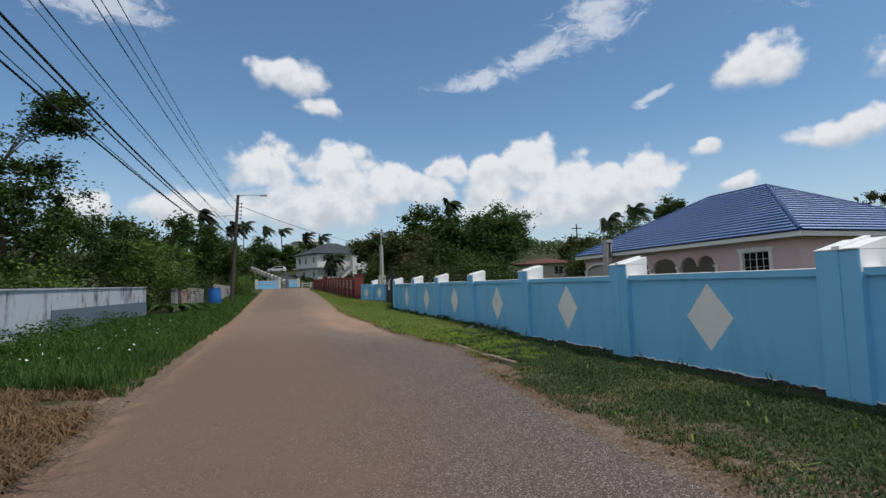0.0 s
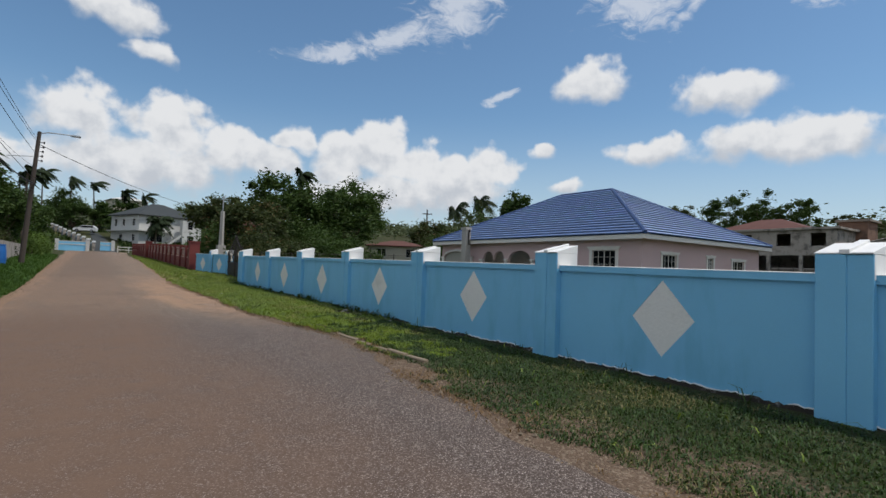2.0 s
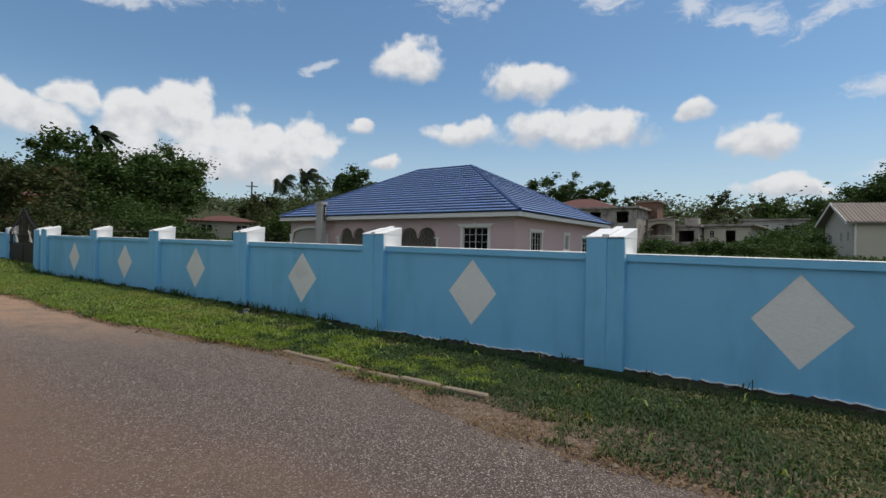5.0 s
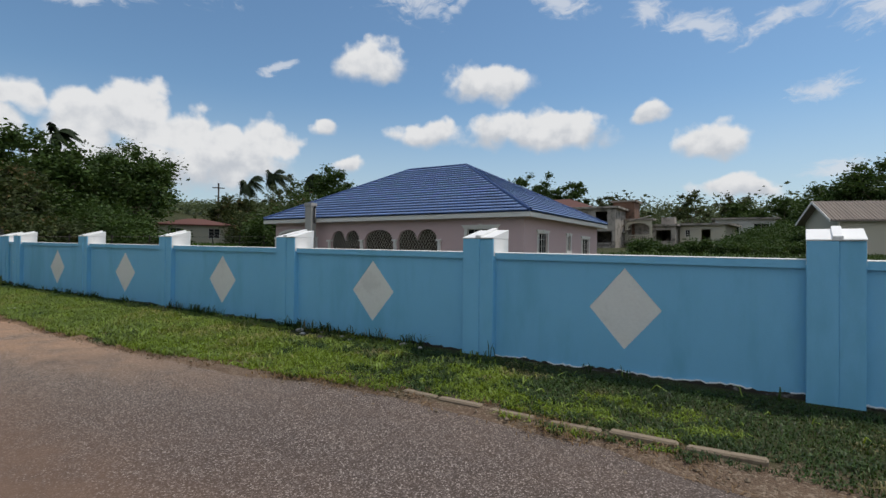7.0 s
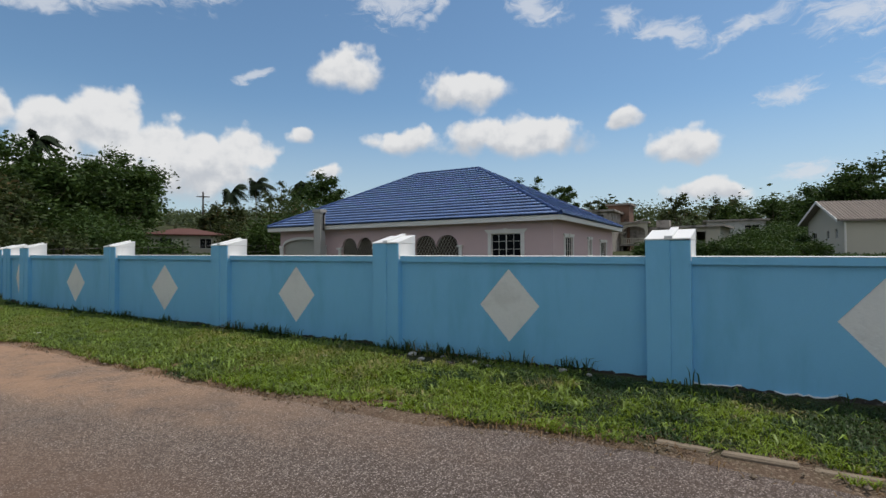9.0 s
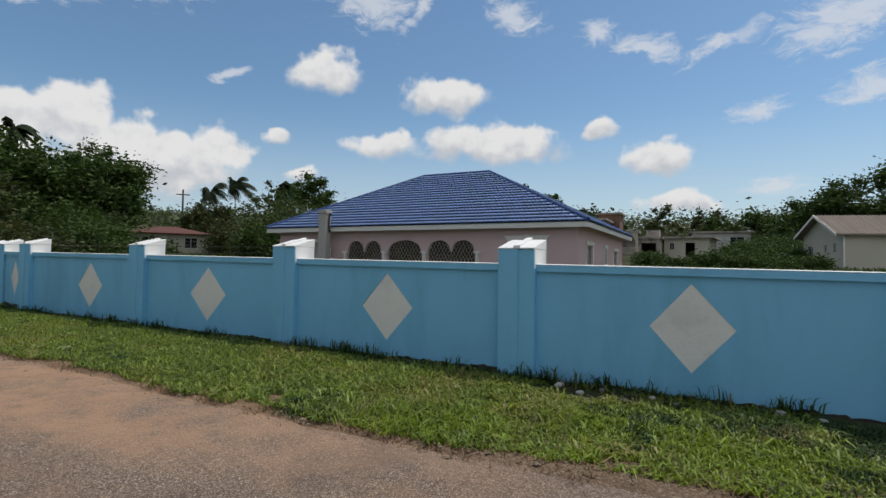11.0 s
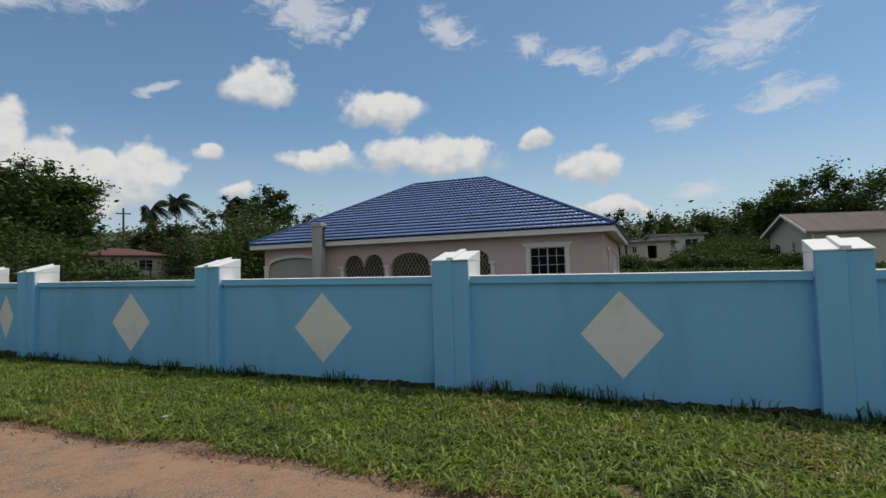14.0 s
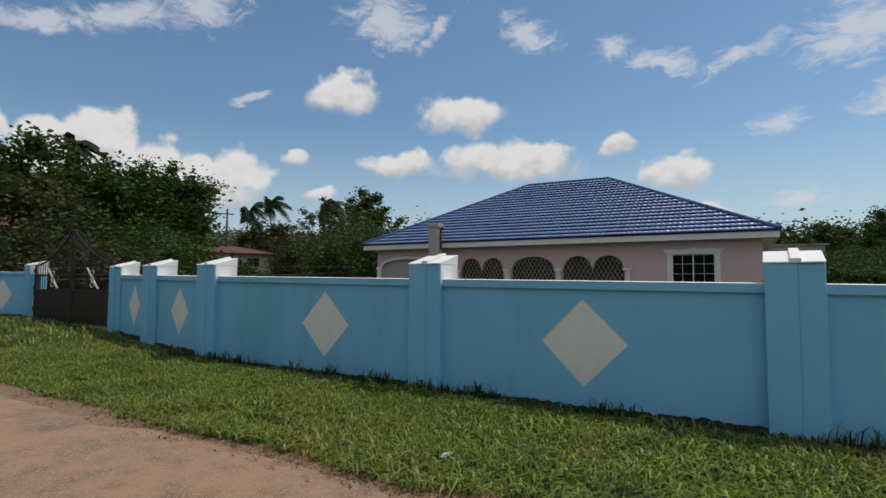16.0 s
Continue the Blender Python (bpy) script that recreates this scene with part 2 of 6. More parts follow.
def earth_material():
    """Bare brown earth close to the road's edges, dark grass thatch and moss elsewhere."""
    m = bpy.data.materials.new("verge_earth")
    m.use_nodes = True
    m.node_tree.nodes.clear()
    g = Graph(m.node_tree)
    at = g.add("ShaderNodeNewGeometry").outputs["Position"]
    x = g.add("ShaderNodeSeparateXYZ", {0: at}).outputs[0]
    y = g.add("ShaderNodeSeparateXYZ", {0: at}).outputs[1]
    patch, grit = g.noise(at, 2.1, 7.0, 0.68).outputs[0], g.noise(at, 55.0, 4.0, 0.7).outputs[0]
    soil = g.mix(patch, (0.080, 0.053, 0.036), (0.20, 0.138, 0.095))
    soil = g.mix(g.step(y, 14.5, 20.0, 0.0, 0.75), soil, g.mix(patch, (0.18, 0.105, 0.065), (0.40, 0.25, 0.155)))
    crumbs = g.add("ShaderNodeTexVoronoi", {"Vector": at, "Scale": 48.0})
    tone = g.add("ShaderNodeSeparateColor", {0: crumbs.outputs["Color"]}).outputs[1]
    soil = g.mix(g.step(tone, 0.55, 1.0, 0.0, 0.7), soil, (0.30, 0.235, 0.175))
    soil = g.mix(g.step(grit, 0.45, 0.75, 0.0, 0.75), soil, (0.060, 0.042, 0.028))
    thatch = g.mix(grit, (0.026, 0.034, 0.012), (0.062, 0.064, 0.026))
    edge = g.math("ADD", x, g.math("MULTIPLY", g.math("SUBTRACT", patch, 0.5), 1.5))
    grown = g.math("MAXIMUM", g.step(edge, 4.35, 4.85), g.step(edge, -2.5, -2.0, 1.0, 0.0))
    grown = g.math("MULTIPLY", g.math("MAXIMUM", grown, g.step(y, 113.0, 118.0)), g.step(patch, 0.60, 0.72, 1.0, 0.45))
    col = g.mix(grown, soil, thatch)
    n = g.add("ShaderNodeBump", {"Height": g.math("SUBTRACT", grit, crumbs.outputs["Distance"]), "Strength": 0.9, "Distance": 0.012})
    b = g.add("ShaderNodeBsdfPrincipled", {"Base Color": col, "Roughness": 0.95, "Specular IOR Level": 0.2, "Normal": n.outputs[0]})
    g.tree.links.new(b.outputs[0], g.add("ShaderNodeOutputMaterial").inputs[0])
    return m


def glass_material(name, tint=(0.008, 0.009, 0.011)):
    m = bpy.data.materials.new(name)
    m.use_nodes = True
    b = m.node_tree.nodes["Principled BSDF"]
    b.inputs["Base Color"].default_value = (*tint, 1)
    b.inputs["Roughness"].default_value = 0.12
    b.inputs["Specular IOR Level"].default_value = 0.06
    return m


M_ROAD = road_material()
M_EARTH = earth_material()
M_BLUE = material("sky_blue_wall_paint", (0.205, 0.53, 0.78), 0.6, 0.06, 1.3, 90, 0.25, second=(0.165, 0.46, 0.67), amount=0.36, stain_scale=1.1, run=0.3)
M_WHITE = material("white_cap_paint", (0.80, 0.80, 0.79), 0.6, 0.05, 2.0, 70, 0.3, second=(0.62, 0.61, 0.58), amount=0.12, stain_scale=1.6)
M_DIAMOND = material("rough_white_stucco", (0.80, 0.80, 0.76), 0.8, 0.05, 5.0, 25, 0.7, second=(0.70, 0.70, 0.66), amount=0.3, stain_scale=2.5)
# dirty footing concrete, its near-black tone also holding the gap's shadow
M_FOOTING = material("broken_shadow_dark_footing", (0.045, 0.04, 0.034), 0.95, 0.35, 6.0, 40, 1.0, second=(0.30, 0.30, 0.29), amount=0.16, stain_scale=7.0)
M_PINK = material("mauve_pink_render", (0.60, 0.44, 0.43), 0.75, 0.04, 0.8, 60, 0.25)
M_TRIM = material("cream_trim_paint", (0.76, 0.73, 0.68), 0.6, 0.04, 1.0, 50, 0.15)
M_TILE = material("glazed_blue_roof_tile", (0.150, 0.262, 0.53), 0.42, 0.14, 1.2, 20, 0.12, spec=1.0, each=0.10, island=0.10, coat=1.0)
M_RIDGE = material("dark_blue_ridge_tile", (0.035, 0.07, 0.19), 0.4, 0.15, 2.0, 20, 0.2)
# brownish interior plaster with the veranda's shade put into its base colour
M_DARKROOM = material("shade_dark_interior_plaster", (0.10, 0.075, 0.062), 0.9, 0.1)
M_GRILLE = material("cream_iron_grille", (0.62, 0.56, 0.47), 0.5, 0.08, 4.0)
M_GLASS = glass_material("dark_window_glass")
M_SHUTTER = material("olive_grey_garage_door", (0.40, 0.39, 0.34), 0.6, 0.06, 2.0)
M_CONCRETE = material("weathered_bare_concrete", (0.38, 0.34, 0.30), 0.9, 0.12, 1.0, 15, 0.5, second=(0.15, 0.135, 0.12), amount=0.42, stain_scale=0.8)
M_CREAMWALL = material("cream_wall_render", (0.52, 0.48, 0.39), 0.8, 0.05, 0.6)
M_OFFWHITE = material("off_white_wall_render", (0.55, 0.55, 0.53), 0.8, 0.06, 0.5, second=(0.40, 0.39, 0.37), amount=0.22)
M_OLDWALL = material("stained_whitewashed_wall", (0.50, 0.53, 0.56), 0.85, 0.1, 1.0, 30, 0.4, second=(0.10, 0.105, 0.105), amount=0.36, stain_scale=1.7, run=0.45)
M_GREYPAINT = material("grey_blue_render_band", (0.13, 0.165, 0.20), 0.85, 0.08, 1.2)
M_BRICKRED = material("dark_red_wall_paint", (0.17, 0.036, 0.032), 0.7, 0.15, 1.0, 30, 0.3)
M_PINKPALE = material("pale_pink_balustrade", (0.40, 0.27, 0.23), 0.75, 0.08, 1.5)
M_REDROOF = material("faded_red_roof_sheeting", (0.36, 0.13, 0.085), 0.7, 0.15, 1.0, 8, 0.4)
M_GREYROOF = material("grey_shingle_roof", (0.040, 0.047, 0.05), 0.85, 0.2, 1.5, 12, 0.5)
M_TANROOF = material("brown_clay_tile_roof", (0.235, 0.195, 0.165), 0.8, 0.16, 1.5, 10, 0.4, each=0.12, island=0.15)
M_RUSTROOF = material("old_rust_red_roof", (0.115, 0.045, 0.034), 0.8, 0.2, 0.8, 8, 0.5)
M_BROWNBLOCK = material("brown_weathered_render", (0.20, 0.115, 0.08), 0.9, 0.18, 1.0, 15, 0.5, second=(0.09, 0.06, 0.045), amount=0.35, stain_scale=0.8)
M_IRON = material("dark_brown_iron", (0.022, 0.016, 0.014), 0.45, 0.2, 3.0)
M_POLE = material("tarred_timber_pole", (0.07, 0.055, 0.045), 0.85, 0.2, 2.0, 30, 0.5)
M_CONPOST = material("grey_concrete_post", (0.42, 0.40, 0.37), 0.9, 0.1, 2.0, 25, 0.4)
M_WIRE = material("black_cable", (0.012, 0.012, 0.013), 0.6, 0.1)
M_STEEL = material("galvanised_steel", (0.42, 0.43, 0.44), 0.4, 0.1, 4.0, metal=0.7)
M_DRUM = material("blue_plastic_drum", (0.02, 0.13, 0.40), 0.4, 0.08)
M_KERB = material("worn_kerb_concrete", (0.235, 0.185, 0.13), 0.9, 0.2, 4.0, 40, 0.8, second=(0.14, 0.105, 0.07), amount=0.4, stain_scale=4.0)
M_BARK = material("grey_brown_bark", (0.13, 0.10, 0.075), 0.9, 0.3, 3.0, 25, 0.8)
M_LEAF = leaf_material("broadleaf_dark", (0.044, 0.078, 0.021), 0.5, 0.18, rough=0.6, spec=0.15)
M_LEAF2 = leaf_material("broadleaf_bright", (0.080, 0.135, 0.030), 0.4, 0.2)
M_LEAF3 = leaf_material("broadleaf_olive", (0.048, 0.066, 0.024), 0.5, 0.18, dry=(0.15, 0.10, 0.045))
M_PALM = leaf_material("palm_frond", (0.020, 0.034, 0.014), 0.35, 0.12)
M_GRASS = leaf_material("verge_grass", (0.148, 0.208, 0.040), 0.92, 0.32, dry=(0.30, 0.26, 0.10), rough=0.5, spec=0.3)
# dark green of weeds and scrub, also carrying shade in the verge grass
M_GRASSDARK = leaf_material("dark_and_shaded_grass", (0.036, 0.068, 0.016), 0.75, 0.22, dry=(0.20, 0.17, 0.07), rough=0.55, spec=0.25)
M_GRASSLIME = leaf_material("yellow_lime_grass", (0.155, 0.225, 0.022), 0.5, 0.3, rough=0.5, spec=0.3)
M_TALLGRASS = leaf_material("tall_roadside_grass", (0.048, 0.10, 0.02), 0.4, 0.3)
M_STRAW = leaf_material("dry_straw_grass", (0.165, 0.108, 0.062), 0.35, 0.2)
M_FARLEAF = leaf_material("distant_woodland", (0.085, 0.11, 0.06), 0.25, 0.15)

# ---------- shared makers ----------


def thing(name, at=(0, 0, 0), turn=0.0, label="", category="", group="", kind=""):
    ob = new(name)
    ob.empty_display_size = 0.2
    ob.matrix_world = pose(*at, 0, 0, turn)
    return tagged(ob, label, category, group, kind)


def mesh_object(name, verts, faces, mat, smooth=False):
    me = bpy.data.meshes.new(name)
    me.from_pydata(verts, [], faces)
    me.materials.append(mat)
    if smooth:
        me.polygons.foreach_set("use_smooth", [True] * len(me.polygons))
    me.update()
    return new(name, me)


def part(name, bm, mat, parent=None, label="", smooth=False):
    me = bpy.data.meshes.new(name)
    bmesh.ops.recalc_face_normals(bm, faces=bm.faces)
    bm.to_mesh(me)
    bm.free()
    me.materials.append(mat)
    if smooth:
        me.polygons.foreach_set("use_smooth", [True] * len(me.polygons))
    ob = new(name, me)
    ob.parent = parent
    return tagged(ob, label)


def box(bm, lo, hi, m=None):
    c = [(lo[i] + hi[i]) / 2 for i in range(3)]
    s = [abs(hi[i] - lo[i]) for i in range(3)]
    mm = Matrix.LocRotScale(c, None, s)
    return bmesh.ops.create_cube(bm, size=1, matrix=(m @ mm) if m else mm)["verts"]


def box_part(name, lo, hi, mat, parent=None, label="", bevel=0.0):
    bm = bmesh.new()
    box(bm, lo, hi)
    if bevel:
        bmesh.ops.bevel(bm, geom=bm.edges[:], offset=bevel, segments=2, affect="EDGES")
    return part(name, bm, mat, parent, label)


def rod(bm, a, b, r0, r1=None, sides=8):
    a, b = Vector(a), Vector(b)
    q = (b - a).to_track_quat("Z", "Y").to_matrix().to_4x4()
    bmesh.ops.create_cone(bm, cap_ends=True, segments=sides, radius1=r0, radius2=r0 if r1 is None else r1, depth=(b - a).length,
                          matrix=Matrix.Translation((a + b) / 2) @ q)


def prism(bm, outline, lo, hi, axis):
    """A flat outline of (u, v) drawn out along axis from lo to hi; the outline lies in the other two axes in order."""
    def at(u, v, w):
        return {"x": (w, u, v), "y": (u, w, v), "z": (u, v, w)}[axis]
    a = [bm.verts.new(at(u, v, lo)) for u, v in outline]
    b = [bm.verts.new(at(u, v, hi)) for u, v in outline]
    n = len(outline)
    bm.faces.new(a)
    bm.faces.new(b[::-1])
    for i in range(n):
        bm.faces.new((a[i], b[i], b[(i + 1) % n], a[(i + 1) % n]))


def lerp_table(v, table):
    return float(np.interp(v, [a for a, _ in table], [b for _, b in table]))


RISE = [(-80, -0.9), (0, 0.0), (20, 0.25), (30, 0.36), (36, 0.47), (40, 0.62), (45, 0.76), (70, 1.5), (100, 2.2), (118, 2.75), (126, 4.3), (140, 6.6), (170, 10.5), (260, 17), (500, 26)]
EDGE_R = [(-80, 3.7), (5, 3.7), (8, 4.0), (11.5, 4.55), (14.4, 4.35), (18, 3.95), (25, 4.0), (27, 3.85), (32, 3.8), (83, 5.0), (130, 6.2)]
EDGE_L = [(-80, -1.5), (7, -1.6), (13, -1.75), (25, -1.85), (62, -2.5), (130, -4.0)]


def rise(y):
    return lerp_table(y, RISE)


def ground_z(x, y):
    z = rise(y) + 0.03 * max(0.0, x - 8) + 0.06 * max(0.0, min(x, 420) - 125) + 0.02 * max(0.0, -x - 7)
    if x > lerp_table(y, EDGE_R):
        z += 0.10 * min(1.0, (x - lerp_table(y, EDGE_R)) / 2.2)
    if x < lerp_table(y, EDGE_L):
        z += 0.14 * min(1.0, (lerp_table(y, EDGE_L) - x) / 2.0)
    return z + 0.02 * noise.noise((x * 0.9, y * 0.9, 0)) * (1 if x < -1.5 or x > 3.6 else 0)


# ---------- ground and road ----------


def build_ground():
    xs = sorted(set([-900, -500, -250, -120, -70, -45, -30, -22, -15, -11] + [round(-9 + 0.5 * i, 2) for i in range(40)] + [12, 14, 17, 21, 26, 33, 45, 60, 80, 110, 160, 250, 500, 900]))
    ys = sorted(set([-900, -400, -150, -70, -40, -25, -15] + [round(-10 + 0.6 * i, 2) for i in range(100)] + [53, 58, 64, 72, 82, 94, 106, 118, 128, 140, 155, 175, 200, 260, 350, 500, 900]))
    verts, faces = [], []
    for y in ys:
        for x in xs:
            inside = lerp_table(y, EDGE_L) + 0.35 < x < lerp_table(y, EDGE_R) - 0.35
            verts.append((x, y, ground_z(x, y) - (0.10 if inside and y < 119 else 0.0)))
    nx = len(xs)
    for j in range(len(ys) - 1):
        for i in range(nx - 1):
            a = j * nx + i
            faces.append((a, a + 1, a + nx + 1, a + nx))
    tagged(mesh_object("ground", verts, faces, M_EARTH, True), "bare brown earth and grass verge beside the road", "ground", kind="structure")


def build_road():
    ys = [-80, -60, -40, -25, -15] + [round(-10 + 0.15 * i, 3) for i in range(340)] + [41.5 + 1.5 * i for i in range(52)]
    verts, faces, across = [], [], 15
    for y in ys:
        l = lerp_table(y, EDGE_L) + 0.16 * noise.noise((y * 0.7, 3.1, 0)) + 0.07 * noise.noise((y * 2.6, 8.1, 0))
        r = lerp_table(y, EDGE_R) + 0.20 * noise.noise((y * 0.55, 5.7, 0)) + 0.09 * noise.noise((y * 2.3, 1.7, 0))
        for i in range(across):
            f = i / (across - 1)
            x = l + (r - l) * f
            z = rise(y) + 0.05 * math.sin(math.pi * f) - 0.012 + 0.012 * noise.noise((x * 0.8, y * 0.8, 4.0))
            if i in (0, across - 1):
                z -= 0.05
            verts.append((x, y, z + 0.012))
    for j in range(len(ys) - 1):
        for i in range(across - 1):
            a = j * across + i
            faces.append((a, a + 1, a + across + 1, a + across))
    tagged(mesh_object("road", verts, faces, M_ROAD, True), "worn grey asphalt road dusted with reddish brown earth", "road", kind="structure")


build_ground()
build_road()

# ---------- blue roadside wall ----------
POST_W, PITCH = 0.49, 4.135


def wall_top(y):
    return 1.56 + 0.0115 * y


def wall_base(y):
    return ground_z(6.3, y) - 0.10


def diamond_panel(parent, length, h_lo, h_hi0, h_hi1, dw, dh, drop, shift=0.0):
    """A panel along local +y from 0 to length, face at local x 0; tops at both ends; a sunk lozenge in its middle."""
    def top(y):
        return h_hi0 + (h_hi1 - h_hi0) * y / length
    cy, cz, sunk, thick = length / 2 + shift, top(length / 2) - drop, 0.013, 0.18
    bm = bmesh.new()
    outer = [(0, 0, h_lo), (0, length, h_lo), (0, length, h_hi1), (0, 0, h_hi0)]
    dia = [(0, cy, cz - dh), (0, cy + dw, cz), (0, cy, cz + dh), (0, cy - dw, cz)]
    o = [bm.verts.new(v) for v in outer]
    d = [bm.verts.new(v) for v in dia]
    e = [bm.verts.new((sunk, v[1], v[2])) for v in dia]
    for i in range(4):
        j = (i + 1) % 4
        bm.faces.new((o[i], o[j], d[i]))
        bm.faces.new((o[j], d[j], d[i]))
        bm.faces.new((d[i], d[j], e[j], e[i]))
    k = [bm.verts.new((thick, v[1], v[2])) for v in outer]
    bm.faces.new(k[::-1])
    for i in range(4):
        j = (i + 1) % 4
        bm.faces.new((o[j], o[i], k[i], k[j]))
    bm.faces.new(e[::-1])
    part("panel", bm, M_BLUE, parent)
    bm = bmesh.new()
    prism(bm, [(v[1], v[2]) for v in [(0, cy, cz - dh + .004), (0, cy + dw - .004, cz), (0, cy, cz + dh - .004), (0, cy - dw + .004, cz)]], sunk - 0.008, sunk - 0.002, "x")
    part("diamond", bm, M_DIAMOND, parent, "rough off-white lozenge sunk in the panel")
    bm = bmesh.new()
    prism(bm, [(0, h_hi0 - 0.085), (length, h_hi1 - 0.085), (length, h_hi1), (0, h_hi0)], -0.045, -0.002, "x")
    part("band", bm, M_BLUE, parent)
    bm = bmesh.new()
    c = [bm.verts.new((x, y, (h_hi0 if y == 0 else h_hi1) + z)) for y in (0, length) for x, z in ((-0.048, 0.002), (thick + 0.02, 0.002), (thick + 0.02, 0.014), (-0.048, 0.006))]
    for f in ((0, 1, 2, 3), (7, 6, 5, 4), (0, 4, 5, 1), (1, 5, 6, 2), (2, 6, 7, 3), (3, 7, 4, 0)):
        bm.faces.new([c[i] for i in f])
    part("coping", bm, M_WHITE, parent, "white-painted coping strip")
    # ragged footing strip; its dark colour doubles as shadow under the panel
    bm = bmesh.new()
    n = max(8, int(length / 0.05))
    edge = [(length * k / n, h_lo + 0.135 + 0.035 * noise.noise((parent.location.y + length * k / n * 1.7, 2.0, 0)) + random.uniform(-0.016, 0.016)) for k in range(n + 1)]
    prism(bm, [(0, h_lo - 0.2)] + [(length, h_lo - 0.2)] + edge[::-1], -0.022, -0.002, "x")
    part("footing", bm, M_FOOTING, parent, "broken concrete footing, darkened as the shadow gap below the wall")
    bm = bmesh.new()
    for (a, za), (b, zb) in zip(edge, edge[1:]):
        if parent.location.y < 13 and noise.noise((parent.location.y * 3 + a * 2.2, 7.0, 0)) > -0.12:
            prism(bm, [(a, za - 0.003), (b, zb - 0.003), (b, zb + random.uniform(0.004, 0.014)), (a, za + random.uniform(0.004, 0.014))], -0.026, -0.003, "x")
    if bm.verts:
        part("chipped_edge", bm, M_WHITE, parent, "chipped white plaster edge above the footing")


def pillar(parent, at, turn, base, top, depth=0.48, width=POST_W):
    """A square post: a main shaft with a narrower shaft beside it, and a white head."""
    m = pose(*at, 0, 0, turn)
    w, split = width / 2, -width * 0.06

    def shaped(name, lo, hi, mat, label="", bevel=0.008):
        bm = bmesh.new()
        box(bm, lo, hi)
        bmesh.ops.bevel(bm, geom=bm.edges[:], offset=bevel, segments=1, affect="EDGES")
        bmesh.ops.transform(bm, matrix=m, verts=bm.verts)
        return part(name, bm, mat, parent, label)
    shaped("shaft", (0, split + 0.001, base - 0.2), (0.135, w, top), M_BLUE)
    shaped("shaft", (0.016, -w, base - 0.2), (0.135, split + 0.004, top - 0.004), M_BLUE)
    shaped("shaft_back", (0.30, -w + 0.01, base - 0.2), (depth - 0.01, w - 0.01, top - 0.26), M_BLUE)
    shaped("head", (0.036, -w - 0.003, top - 0.25), (depth, w + 0.003, top - 0.001), M_WHITE, "white-painted head of the post", 0.002)
    # the cap rises from the road side to the back, with a raised rib along its middle
    lift = 0.125

    def wedge(name, y0, y1, x0, x1, low, thick, label=""):
        bm = bmesh.new()
        v = [bm.verts.new(p) for y in (y0, y1) for p in ((x0, y, low), (x1, y, low), (x1, y, low + thick + lift), (x0, y, low + thick))]
        for f in ((0, 1, 2, 3), (7, 6, 5, 4), (0, 4, 5, 1), (1, 5, 6, 2), (2, 6, 7, 3), (3, 7, 4, 0)):
            bm.faces.new([v[i] for i in f])
        bmesh.ops.bevel(bm, geom=bm.edges[:], offset=0.004, segments=1, affect="EDGES")
        bmesh.ops.transform(bm, matrix=m, verts=bm.verts)
        return part(name, bm, M_WHITE, parent, label)
    wedge("cap", -w - .006, w + .006, -0.006, depth + 0.004, top, 0.016, "white cap sloping up from the road")
    wedge("cap_rib", -0.06, 0.03, -0.012, depth + 0.010, top + 0.002, 0.045)


LOZENGE_DROP = [(6.6, 0.65), (11, 0.65), (15, 0.672), (19, 0.680), (23, 0.695), (27, 0.70)]
LOZENGE_HALF = [(6.6, 0.46), (11, 0.44), (15, 0.45), (19, 0.458), (23.2, 0.50), (27.5, 0.48)]
LOZENGE_SHIFT = [(6.6, 0.0), (10.8, 0.035), (14.9, 0.005), (19.06, 0.03), (23.2, -0.03), (27.4, -0.44)]


